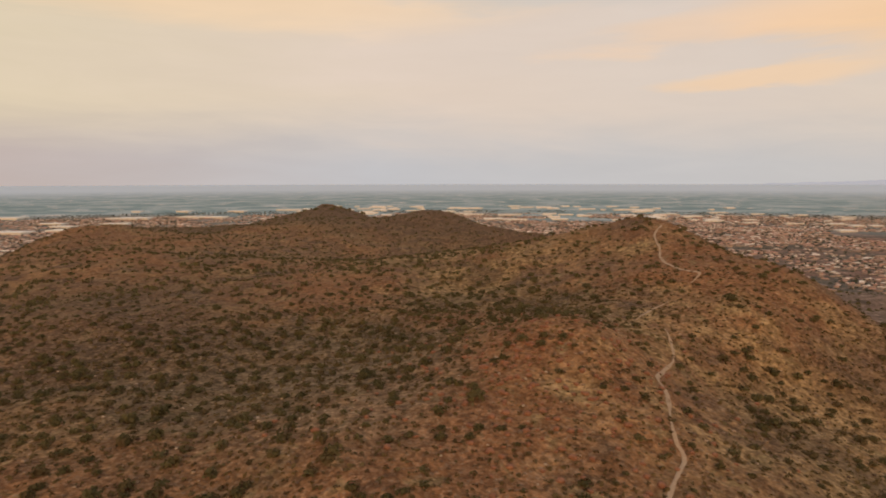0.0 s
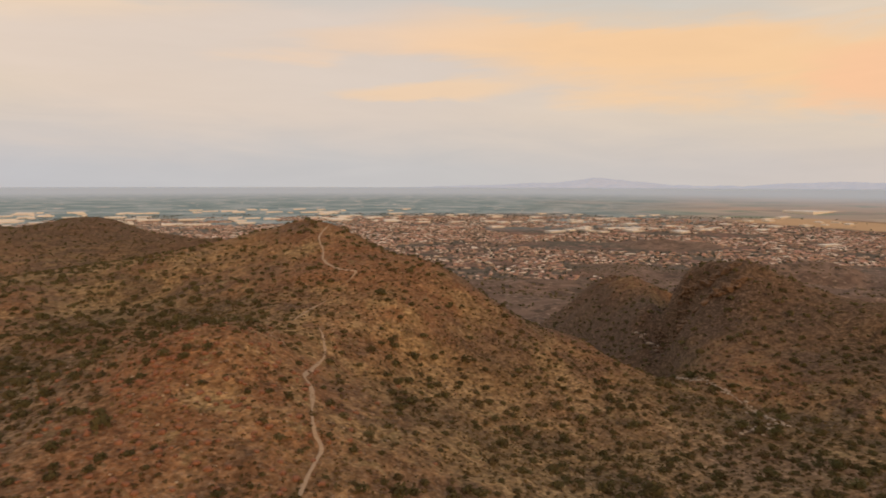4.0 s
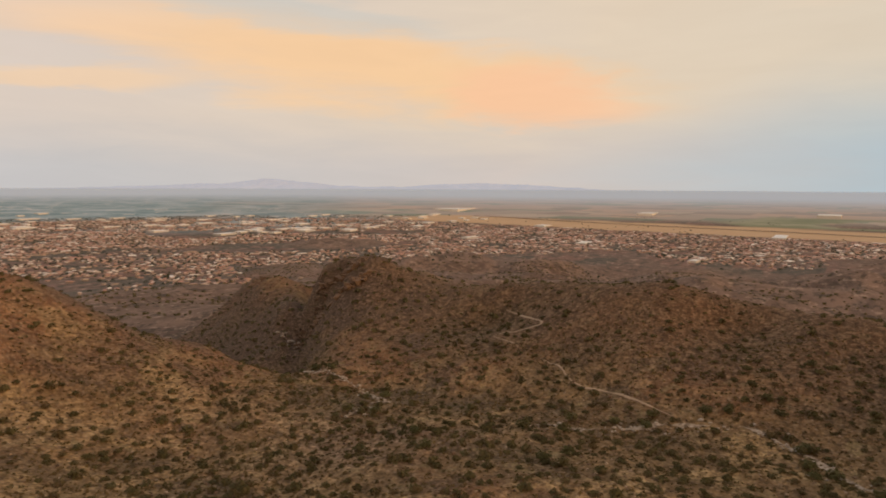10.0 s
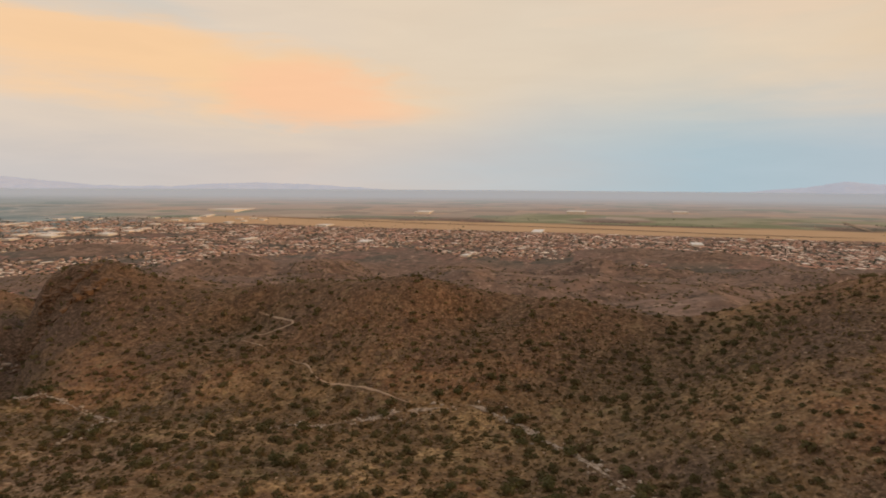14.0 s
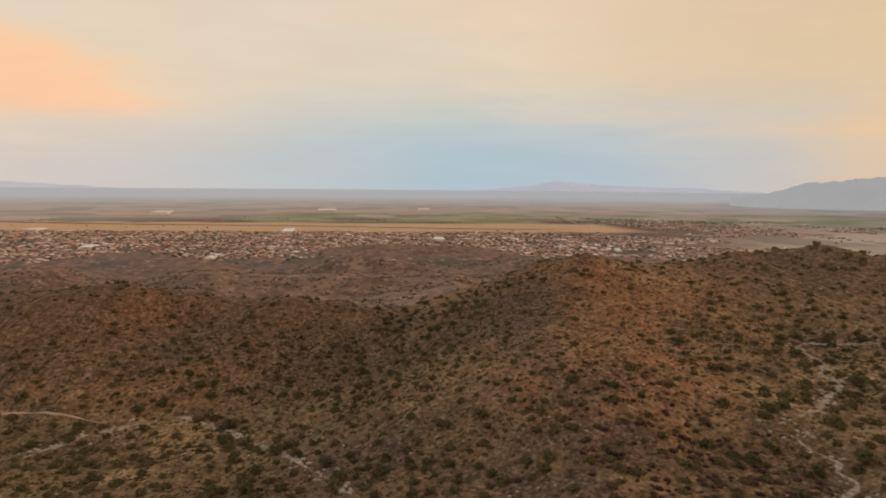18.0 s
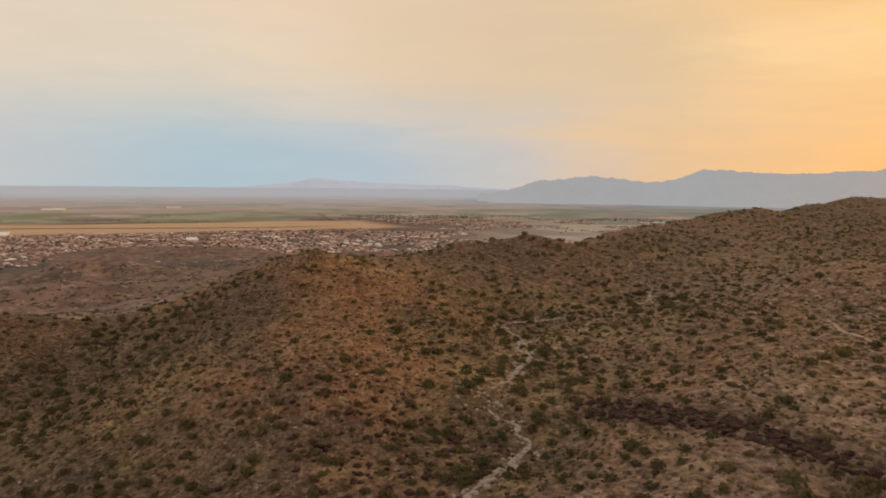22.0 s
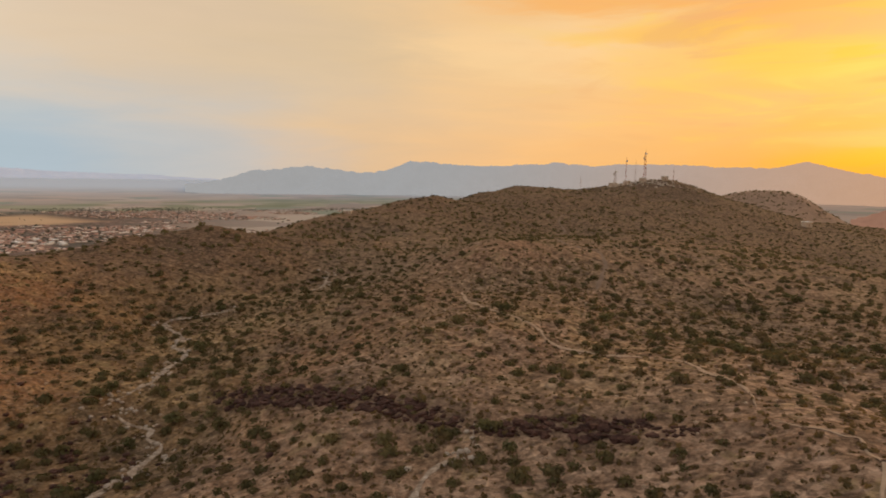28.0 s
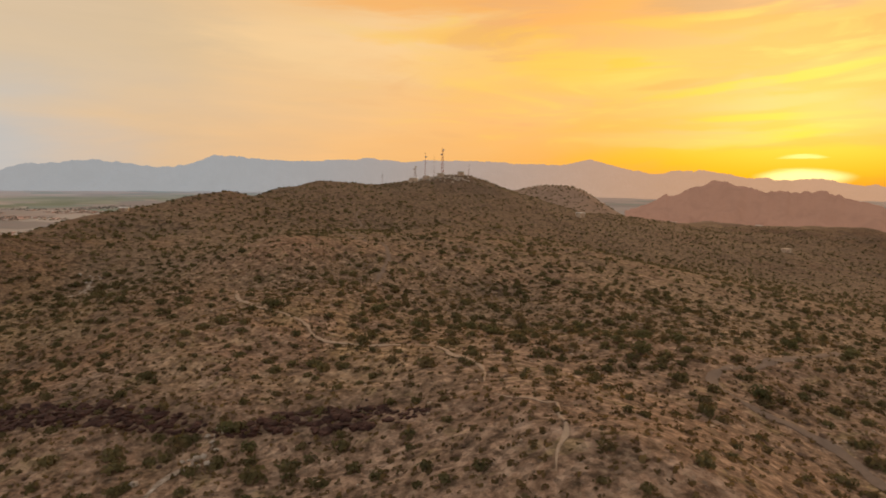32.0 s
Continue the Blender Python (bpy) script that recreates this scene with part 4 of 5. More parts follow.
line("town_road", [(3305, -583), (3124, -544)], 9.0, SANDBED, "straight pale farm road", lift=2.0, step=12, ragged=0.1)
line("town_road", [(2860, 1728), (2925, 999), (2948, 192), (2836, -500), (2757, -997)], 12.0, GRAVEL, "long straight road along the bare field", lift=2.0, step=25, ragged=0.1)


# ---- scrub ----
rng = np.random.default_rng(7)


def bush_form(leaves, size, seed, flat=0.75, tall=1.0):
    """Leaf sprays of one rounded bush of radius 1: small bent leaf quads over a lumpy dome."""
    k = np.random.default_rng(seed)
    lumps = k.normal(size=(4, 3))
    out = []
    for n in range(leaves):
        up = 1 - 1.25 * (n + 0.5) / leaves
        t = 2.4 * n + k.uniform(-0.5, 0.5)
        d = np.array([math.cos(t) * math.sqrt(1 - up * up), math.sin(t) * math.sqrt(1 - up * up), up])
        inner = leaves > 20 and n % 5 == 0
        rad = (0.45 if inner else k.uniform(0.6, 0.95)) * (1 + 0.14 * float(np.max(lumps @ d)))
        c = np.array([d[0] * rad, d[1] * rad, (0.36 + 0.62 * max(d[2], -0.3) * rad) * flat * tall])
        face = d + k.normal(size=3) * 0.45
        face /= np.linalg.norm(face)
        u = np.cross(face, k.normal(size=3))
        u /= np.linalg.norm(u)
        v = np.cross(face, u)
        a, b = (1.5 if inner else 1.0) * size * k.uniform(0.7, 1.25), (1.5 if inner else 1.0) * size * k.uniform(0.55, 1.0)
        out.append([c - u * a - v * b * 0.3, c - v * b + u * a * 0.2, c + u * a + v * b * 0.3 - face * 0.1 * size, c + v * b - u * a * 0.2])
    return np.array(out)          # leaves, 4, 3


def sow(name, xy, radius, forms, mat, label, category, sink=0.12):
    """One mesh of many plants."""
    n = len(xy)
    z = ground(xy[:, 0], xy[:, 1]) - sink * radius
    turn = rng.uniform(0, 2 * np.pi, n)
    pick = rng.integers(0, len(forms), n)
    allv = []
    for f, form in enumerate(forms):
        m = pick == f
        if not m.any():
            continue
        c, s = np.cos(turn[m])[:, None, None], np.sin(turn[m])[:, None, None]
        r = radius[m][:, None, None]
        squash = rng.uniform(0.75, 1.25, m.sum())[:, None, None]
        px, py, pz = form[None, :, :, 0], form[None, :, :, 1], form[None, :, :, 2]
        allv.append(np.stack([(px * c - py * s) * r + xy[m, 0][:, None, None], (px * s + py * c) * r + xy[m, 1][:, None, None],
                              pz * r * squash + z[m][:, None, None]], -1).reshape(-1, 3))
    v = np.concatenate(allv)
    ob = bulk(name, v, np.arange(len(v)).reshape(-1, 4), mat)
    return tagged(ob, label, category, kind="stuff")


def off_paths(xy, spare=0.8):
    keep = np.ones(len(xy), bool)
    for c, w in PATHS:
        for k in range(0, len(xy), 20000):
            d = ((xy[k:k + 20000, None, :] - c[None, :, :]) ** 2).sum(-1).min(1)
            keep[k:k + 20000] &= d > (w / 2 + spare) ** 2
    return keep


def scatter(cell, r0, r1, chance, seed):
    """Jittered places between two radii, inside the country that comes into view."""
    k = np.random.default_rng(seed)
    n = int(2 * r1 / cell)
    gx, gy = np.meshgrid(np.arange(n), np.arange(n))
    xy = np.stack([gx.ravel(), gy.ravel()], -1) * cell - r1 + k.uniform(-0.42, 0.42, (n * n, 2)) * cell
    r = np.hypot(xy[:, 0], xy[:, 1])
    a = np.degrees(np.arctan2(xy[:, 0], xy[:, 1])) % 360
    m = (r > r0) & (r < r1) & ((a < 214) | (a > 306))
    xy = xy[m] + np.array(HUB)
    return xy[k.uniform(size=len(xy)) < chance(xy[:, 0], xy[:, 1])]


def bare(x, y):
    """Stony knolls and flanks with few bushes."""
    return spots_of(x, y, ((104, -194, 15), (150, -88, 12), (163, -100, 9), (170, -112, 8), (195, 40, 16), (198, 5, 14), (-32, 172, 10), (14, 72, 8), (85, -112, 6), (20, -110, 8)))


def wetness(x, y):
    """0 on dry crests, 1 in hollows."""
    z = ground(x, y)
    level = sum(ground(x + 32 * u, y + 32 * v) for u, v in ((1, 0), (-1, 0), (0, 1), (0, -1))) / 4
    return smooth(-2.5, 3.5, level - z + 1.6 * bumps(x, y, 24, 41) + 3.5 * lush(x, y))


near_form = [bush_form(50, 0.26, 100 + k, 1.0) for k in range(8)]
far_form = [bush_form(9, 0.62, 200 + k, 0.95) for k in range(8)]
tuft_form = [bush_form(4, 0.78, 300 + k, 0.6) for k in range(8)]

xy = scatter(3.05, 42, 215, lambda x, y: (0.44 + 0.24 * wetness(x, y) + 0.12 * bumps(x, y, 19, 42)) * (1 - 0.55 * bare(x, y)), 11)
xy = xy[off_paths(xy)]
size = np.clip(rng.lognormal(-0.45, 0.27, len(xy)) + 0.16 * wetness(xy[:, 0], xy[:, 1]), 0.36, 1.3)
sow("creosote_scrub", xy, size, near_form, SCRUB, "dark olive creosote bushes dotted over the slopes", "scrub")
xy = scatter(2.95, 215, 600, lambda x, y: (0.36 + 0.36 * wetness(x, y) + 0.18 * bumps(x, y, 19, 42)) * (ground(x, y) > -40), 12)
xy = xy[off_paths(xy)]
size = np.clip(rng.lognormal(-0.45, 0.34, len(xy)), 0.32, 1.3)
size = size * (1 - 0.25 * smooth(240, 440, np.hypot(xy[:, 0] - HUB[0], xy[:, 1] - HUB[1])))
sow("distant_scrub", xy, size, far_form, SCRUB, "dark olive creosote bushes on the farther ridges", "scrub")
xy = scatter(1.15, 42, 190, lambda x, y: 0.44 + 0.25 * bumps(x, y, 12, 43), 13)
xy = xy[off_paths(xy, 0.2)]
sow("dry_tufts", xy, rng.uniform(0.16, 0.42, len(xy)), tuft_form, TUFT, "dry straw-brown brittlebush and grass tufts", "grass")


xy = scatter(1.9, 42, 250, lambda x, y: 0.30 + 0.2 * wetness(x, y) + 0.2 * bumps(x, y, 9, 46), 16)
xy = xy[off_paths(xy, 0.2)]
sow("small_scrub", xy, rng.uniform(0.2, 0.45, len(xy)), tuft_form, BURSAGE, "low olive-brown bursage between the larger bushes", "scrub")
xy = scatter(9.0, 560, 1900, lambda x, y: 0.55 * (np.degrees(np.arctan2(x, y)) > -45) * (np.degrees(np.arctan2(x, y)) < 140) * smooth(-0.4, 0.4, bumps(x, y, 70, 45) + 0.2), 15)
xy = xy[ground(xy[:, 0], xy[:, 1]) > PLAIN_Z + 6]
sow("foothill_scrub", xy, rng.uniform(1.0, 2.6, len(xy)), tuft_form, SCRUB, "dark scrub dotted over the low foothills", "scrub")
k = np.random.default_rng(19)
xy = np.stack([k.uniform(60, 360, 900), k.uniform(-1330, -1080, 900)], -1)
sow("hill_scrub", xy, k.uniform(1.0, 2.0, 900), tuft_form, SCRUB, "dark scrub on the far rounded hill", "scrub")


def stone_form(seed):
    """A lumpy stone of radius 1: corners and four-cornered faces."""
    k = np.random.default_rng(seed)
    g3 = np.array([(x, y, z) for x in (-1, 0, 1) for y in (-1, 0, 1) for z in (-1, 0, 1) if (x, y, z) != (0, 0, 0)], float)
    v = g3 / np.linalg.norm(g3, axis=1)[:, None] * k.uniform(0.7, 1.1, (26, 1)) * np.array([1, k.uniform(0.7, 1), k.uniform(0.5, 0.8)])
    where = {tuple(p.astype(int)): n for n, p in enumerate(g3)}
    q = []
    for ax in range(3):
        o1, o2 = [t for t in range(3) if t != ax]
        for s in (-1, 1):
            for a in (-1, 0):
                for b in (-1, 0):
                    c = []
                    for da, db in ((0, 0), (1, 0), (1, 1), (0, 1)):
                        p = [0, 0, 0]
                        p[ax], p[o1], p[o2] = s, a + da, b + db
                        c.append(where[tuple(p)])
                    q.append(c if (s > 0) == (ax != 1) else c[::-1])
    return v, np.array(q)


STONES = [stone_form(500 + k) for k in range(6)]


def strew(name, xy, radius, mat, label, category="stones"):
    vs, qs, n = [], [], 0
    z = ground(xy[:, 0], xy[:, 1])
    k = np.random.default_rng(len(xy))
    for (x, y), zz, r in zip(xy, z, radius):
        v, q = STONES[k.integers(0, 6)]
        t = k.uniform(0, 6.28)
        c, s = math.cos(t), math.sin(t)
        vs.append(np.stack([(v[:, 0] * c - v[:, 1] * s) * r + x, (v[:, 0] * s + v[:, 1] * c) * r + y, v[:, 2] * r + zz + 0.1 * r], -1))
        qs.append(q + n)
        n += 26
    return tagged(bulk(name, np.concatenate(vs), np.concatenate(qs), mat), label, category, kind="stuff")


xy = scatter(6.0, 42, 230, lambda x, y: 0.16 + 0.4 * smooth(0.1, 0.6, bumps(x, y, 28, 44)), 14)
strew("brown_stones", xy, rng.uniform(0.2, 0.6, len(xy)), BROWNROCK, "brown weathered stones lying on the slopes")
xy = scatter(2.3, 55, 165, lambda x, y: 0.36 + 0.5 * bumps(x, y, 15, 47), 18)
xy = xy[off_paths(xy, 0.2)]
strew("slope_rubble", xy, np.random.default_rng(20).uniform(0.12, 0.36, len(xy)), RUBBLE, "mixed tan and dark rubble over the desert slopes")
k = np.random.default_rng(17)
xy = np.array([(14, 84)]) + k.normal(size=(420, 2)) * np.array([13, 16])
strew("red_stones", xy[off_paths(xy, 0.3)], k.uniform(0.18, 0.62, 420), REDROCK, "rust-red and tan stones over the near hilltop")
xy = np.array([(100, -80)]) + k.normal(size=(300, 2)) * np.array([12, 10])
strew("dark_stones", xy[off_paths(xy, 0.3)], k.uniform(0.2, 0.7, 300), ROCK, "dark purple-brown stones on the slope by the wash")
k = np.random.default_rng(23)
xy = np.concatenate([np.array(c) + k.normal(size=(8, 2)) * np.array([0.9, 1.6]) for c in ((182, 170), (184, 166), (178, 163), (144, 127), (146, 129))])
strew("cleft_boulders", xy, k.uniform(0.35, 1.1, len(xy)), PALEROCK, "bleached boulders fallen into the steep cleft", "boulders")
beds = np.concatenate([c for c, w in PATHS[10:17]])
xy = beds[rng.integers(0, len(beds), 420)] + rng.normal(size=(420, 2)) * 1.3
strew("wash_stones", xy, rng.uniform(0.18, 0.6, 420), PALEROCK, "bleached stones along the dry wash beds")


# ---- dark rock outcrop ----
def rock_mesh(seed):
    """A jagged block of about one metre."""
    bm = bmesh.new()
    bmesh.ops.create_icosphere(bm, subdivisions=1, radius=1.0)
    off = Vector((seed * 7.3, seed * 3.1, seed * 1.7))
    for v in bm.verts:
        n = noise.noise(v.co * 1.1 + off) * 0.6 + noise.noise(v.co * 4.1 + off) * 0.75
        w = v.co * (1 + n)
        v.co = Vector((max(-0.85, min(0.85, w.x)), max(-0.8, min(0.8, w.y)), max(-0.7, min(0.75, w.z))))
    me = bpy.data.meshes.new("rock")
    bm.to_mesh(me)
    bm.free()
    me.materials.append(ROCK)
    return me


ROCKS = [rock_mesh(k) for k in range(10)]


def outcrop(pts, seed, label, meshes=None, size=1.0, tall=1.0, count=5):
    c = curve_through(pts, 1.1)
    k = np.random.default_rng(seed)
    top = new("rock_outcrop")
    mid = c[len(c) // 2]
    top.location = (mid[0], mid[1], float(ground(*mid)[0]))
    for n, (x, y) in enumerate(c):
        ends = min(1.0, 0.45 + 0.12 * min(n, len(c) - 1 - n))
        for m in range(count):
            px, py = x + k.normal() * 0.9, y + k.uniform(-2.3, 2.3) * ends
            r = k.uniform(0.3, 0.95) * ends * size * (0.95 + 0.12 * math.sin(0.9 * n + seed))
            p = new("rock", (meshes or ROCKS)[k.integers(0, 10)])
            p.parent = top
            p.scale = (r * k.uniform(1.0, 1.8), r * k.uniform(0.8, 1.2), r * tall * k.uniform(0.5, 1.1))
            p.location = Vector((px, py, float(ground(px, py)[0]) + 0.1 * r)) - top.location
            p.rotation_euler = (k.uniform(-0.3, 0.3), k.uniform(-0.3, 0.3), k.uniform(0, 6.28))
    return tagged(top, label, "rock outcrop")


outcrop([(100, -112), (93, -112), (82, -112), (72, -112), (63, -112.5), (56, -113), (53, -113)], 3, "dark purple-brown rock outcrop running across the slope", None, 0.85, 0.75, 8)
outcrop([(50, -113), (46, -115), (41, -116.5), (35, -117), (29, -117)], 4, "dark purple-brown rock outcrop beside the dry gully", None, 0.85, 0.75, 8)


CRAGS = []
for me in ROCKS:
    me = me.copy()
    me.materials[0] = BROWNROCK
    CRAGS.append(me)
outcrop([(188, 150), (190, 143), (195, 136)], 5, "brown craggy rocks below the hilltop", CRAGS, 2.0)
outcrop([(195, 158), (198, 150), (200, 144)], 6, "brown craggy rocks along the hill's crest", CRAGS, 2.0, 1.0, 7)
outcrop([(200, 171), (205, 178), (211, 184)], 15, "dark crags along the lip of the cleft", None, 1.7)
outcrop([(198, 163), (193, 160), (187, 156), (181, 151), (176, 148)], 12, "brown craggy cliff above the steep cleft", CRAGS, 1.35)
outcrop([(190, 167), (183, 161), (175, 156)], 13, "dark rocks across the steep cleft", CRAGS, 1.2)
outcrop([(236, 246), (241, 252), (246, 258)], 7, "brown rocks on the small pointed peak", CRAGS, 1.4)
outcrop([(63, 209), (68, 213), (73, 212)], 8, "brown rocks on the summit above the footpath", CRAGS, 0.8)
outcrop([(181, -92), (186, -95), (190, -97)], 9, "brown rocks on the pointed hilltop", CRAGS, 0.9)
outcrop([(-112, 541), (-104, 545), (-92, 547)], 10, "brown rocks on the far northern summit", CRAGS, 1.8)


# ---- masts on the southern summit ----
def lattice_mast(name, x, y, tall, base, mat, label, dishes=0, slim=False):
    top = new(name)
    z0 = float(ground(x, y)[0]) - 0.3
    top.location = (x, y, z0)
    corners = [(-1, -1), (1, -1), (1, 1), (-1, 1)] if not slim else [(0, -1), (0.87, 0.5), (-0.87, 0.5)]
    n = len(corners)
    bays = max(4, int(tall / 2.2))
    wide = lambda h: base * (1 - 0.72 * h / tall) / 2
    for c in corners:
        part("leg", bar(bmesh.new(), (c[0] * wide(0), c[1] * wide(0), 0), (c[0] * wide(tall), c[1] * wide(tall), tall), 0.05), mat, top)
    for k in range(bays):
        h0, h1 = tall * k / bays, tall * (k + 1) / bays
        bm = bmesh.new()
        for m in range(n):
            a, c = corners[m], corners[(m + 1) % n]
            bar(bm, (a[0] * wide(h0), a[1] * wide(h0), h0), (c[0] * wide(h1), c[1] * wide(h1), h1), 0.03, 4)
            bar(bm, (c[0] * wide(h0), c[1] * wide(h0), h0), (a[0] * wide(h1), a[1] * wide(h1), h1), 0.03, 4)
            bar(bm, (a[0] * wide(h1), a[1] * wide(h1), h1), (c[0] * wide(h1), c[1] * wide(h1), h1), 0.03, 4)
        part("brace", bm, mat, top)
    for k in range(dishes):
        h = tall * (0.95 - 0.16 * k)
        bm = bmesh.new()
        bmesh.ops.create_cone(bm, cap_ends=True, segments=12, radius1=0.75, radius2=0.45, depth=0.5,
                              matrix=pose((1 if k % 2 else -1) * (wide(h) + 0.55), 0.2, h, 90, 0, 50 * k))
        dish = part("dish", bm, DISH, top, "pale round microwave dish")
        side = (1 if k % 2 else -1)
        part("bracket", bar(bmesh.new(), (side * wide(h), 0.2, h), (side * (wide(h) + 0.6), 0.2, h), 0.06), mat, dish)
    part("antenna", bar(bmesh.new(), (0, 0, tall - 0.4), (0, 0, tall + 2.2), 0.07), mat, top)
    return tagged(top, label, "radio mast", "masts on the summit")


lattice_mast("radio_mast", 176, -512, 20.5, 1.9, RUST, "tall red-oxide steel lattice radio mast", 2)
lattice_mast("radio_mast", 188, -507, 17.5, 0.9, RUST, "slim red-oxide steel radio mast", 1, True)
lattice_mast("radio_mast", 194, -502, 10.5, 1.9, STEEL, "broad dark steel lattice radio mast", 2)
lattice_mast("radio_mast", 182, -510, 14.0, 0.6, STEEL, "slim dark steel radio mast", 0, True)
lattice_mast("radio_mast", 214, -487, 8.0, 0.7, STEEL, "short slim radio mast on the ridge", 0, True)
lattice_mast("radio_mast", 159, -524, 7.5, 0.6, STEEL, "small slim radio mast on the shoulder", 0, True)


def shelter(x, y, w, d, h, turn, label, wall=None, roof=None):
    top = new("equipment_hut")
    top.location = (x, y, float(ground(x, y)[0]) - 0.5)
    top.rotation_euler = (0, 0, radians(turn))
    part("wall", box(bmesh.new(), -w / 2, -d / 2, 0, w / 2, d / 2, h + 0.5), wall or STUCCO, top)
    part("roof", box(bmesh.new(), -w / 2 - 0.25, -d / 2 - 0.25, h + 0.5, w / 2 + 0.25, d / 2 + 0.25, h + 0.75), roof or WHITEROOF, top)
    door = part("door", box(bmesh.new(), -0.5, d / 2, 0.5, 0.5, d / 2 + 0.05, 2.1), STEEL, top, "dark metal door")
    part("handle", bar(bmesh.new(), (0.36, d / 2 + 0.09, 1.4), (0.36, d / 2 + 0.09, 1.6), 0.025), DISH, door)
    part("vent", box(bmesh.new(), w / 2 - 0.9, d / 2, h - 0.4, w / 2 - 0.3, d / 2 + 0.04, h), STEEL, top)
    return tagged(top, label, "hut", "huts by the masts")


shelter(174, -503, 5, 3.5, 2.8, 20, "pale stucco equipment hut at the foot of the mast")
shelter(184, -499, 4, 3, 2.6, -10, "small tan equipment hut among rocks")
shelter(162, -514, 4, 3, 2.6, 40, "small tan equipment hut beside the mast")
shelter(192, -494, 6, 3.5, 2.8, 15, "long tan equipment hut below the mast")
shelter(224, -262, 3.6, 2.4, 1.6, 30, "small white hut on the ridge crest")
shelter(-58, -508, 5, 3.5, 2.2, 25, "low tan building among the scrub below the ridge", None, STUCCO)
shelter(66, -473, 5, 3.5, 2.6, 60, "small white hut beside the track below the summit")
xy = np.array([(174, -502)]) + rng.normal(size=(150, 2)) * np.array([13, 7])
strew("summit_boulders", xy, rng.uniform(0.4, 1.3, 150), PALEROCK, "pale boulders strewn round the summit", "boulders")


# ---- mountains in the distance ----
def mountain_range(name, crest, far, depth, mat, label, seed=1, jag=0.10):
    """A range at a distance: bearings and heights in degrees along its crest, with spurs down to the plain."""
    c = np.array(crest, float)
    a = np.arange(c[0, 0], c[-1, 0], 0.08)
    h = np.interp(a, c[:, 0], c[:, 1])
    h = h + jag * (bumps(a, a * 0 + seed, 1.1, seed) + 0.7 * bumps(a, a * 0 + seed, 0.45, seed + 1) + 0.4 * bumps(a, a * 0 + seed, 0.2, seed + 2))
    rows = 14
    near = far - depth
    base = float(ground(HUB[0] + near * math.sin(radians(a.mean())), HUB[1] + near * math.cos(radians(a.mean())))[0])
    foot = math.degrees(math.atan2(base - 6 - EYE_Z, near))
    verts = []
    for k in range(rows + 6):
        u = k / rows
        if k <= rows:
            r = far - depth * (1 - u)
            prof = u ** 1.25
            spur = 0.22 * math.sin(math.pi * u)
            n = bumps(a * 1.0, a * 0 + k * 0.25, 1.6, seed + 5) + 0.5 * bumps(a, a * 0 + k * 0.4, 0.6, seed + 6)
        else:
            r, prof, spur, n = far + 60 * (k - rows), 1 - 0.2 * (k - rows), 0.0, 0 * a
        el = foot + (h - foot) * np.clip(prof + spur * n, 0, 1.02)
        rr = r + 0 * a
        verts.append(np.stack([HUB[0] + rr * np.sin(np.radians(a)), HUB[1] + rr * np.cos(np.radians(a)), EYE_Z + rr * np.tan(np.radians(el))], -1))
    n = len(a)
    v = np.concatenate(verts)
    i, j = np.meshgrid(np.arange(rows + 5), np.arange(n - 1), indexing="ij")
    quads = np.stack([i * n + j, i * n + j + 1, (i + 1) * n + j + 1, (i + 1) * n + j], -1).reshape(-1, 4)
    ob = bulk(name, v, quads, mat)
    ob.data.polygons.foreach_set("use_smooth", np.ones(len(quads), bool))
    return tagged(ob, label, "mountains", kind="structure")


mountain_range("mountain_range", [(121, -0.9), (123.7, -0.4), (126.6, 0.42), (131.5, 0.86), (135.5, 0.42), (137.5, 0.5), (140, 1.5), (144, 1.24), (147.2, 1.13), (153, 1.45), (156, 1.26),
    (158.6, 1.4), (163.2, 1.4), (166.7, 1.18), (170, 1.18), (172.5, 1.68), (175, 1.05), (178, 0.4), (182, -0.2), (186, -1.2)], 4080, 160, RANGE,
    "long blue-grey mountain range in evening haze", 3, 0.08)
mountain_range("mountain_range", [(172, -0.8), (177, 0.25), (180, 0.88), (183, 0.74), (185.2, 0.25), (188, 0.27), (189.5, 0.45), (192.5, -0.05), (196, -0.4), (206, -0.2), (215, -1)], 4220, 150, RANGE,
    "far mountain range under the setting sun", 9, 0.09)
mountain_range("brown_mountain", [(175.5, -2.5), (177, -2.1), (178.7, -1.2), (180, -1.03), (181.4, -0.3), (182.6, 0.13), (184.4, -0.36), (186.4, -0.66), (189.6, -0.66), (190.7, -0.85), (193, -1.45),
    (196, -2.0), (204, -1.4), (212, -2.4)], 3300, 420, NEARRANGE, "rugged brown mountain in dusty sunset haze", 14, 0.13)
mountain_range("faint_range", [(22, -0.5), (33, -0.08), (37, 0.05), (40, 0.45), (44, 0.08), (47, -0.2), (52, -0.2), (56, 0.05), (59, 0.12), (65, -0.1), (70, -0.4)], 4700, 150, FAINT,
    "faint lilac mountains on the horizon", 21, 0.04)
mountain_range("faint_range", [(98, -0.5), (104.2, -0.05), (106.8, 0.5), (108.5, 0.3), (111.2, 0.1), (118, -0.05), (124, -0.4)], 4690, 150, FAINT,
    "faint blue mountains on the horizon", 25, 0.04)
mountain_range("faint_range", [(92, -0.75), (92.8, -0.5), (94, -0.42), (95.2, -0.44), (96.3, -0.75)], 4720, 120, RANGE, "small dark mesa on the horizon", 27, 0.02)


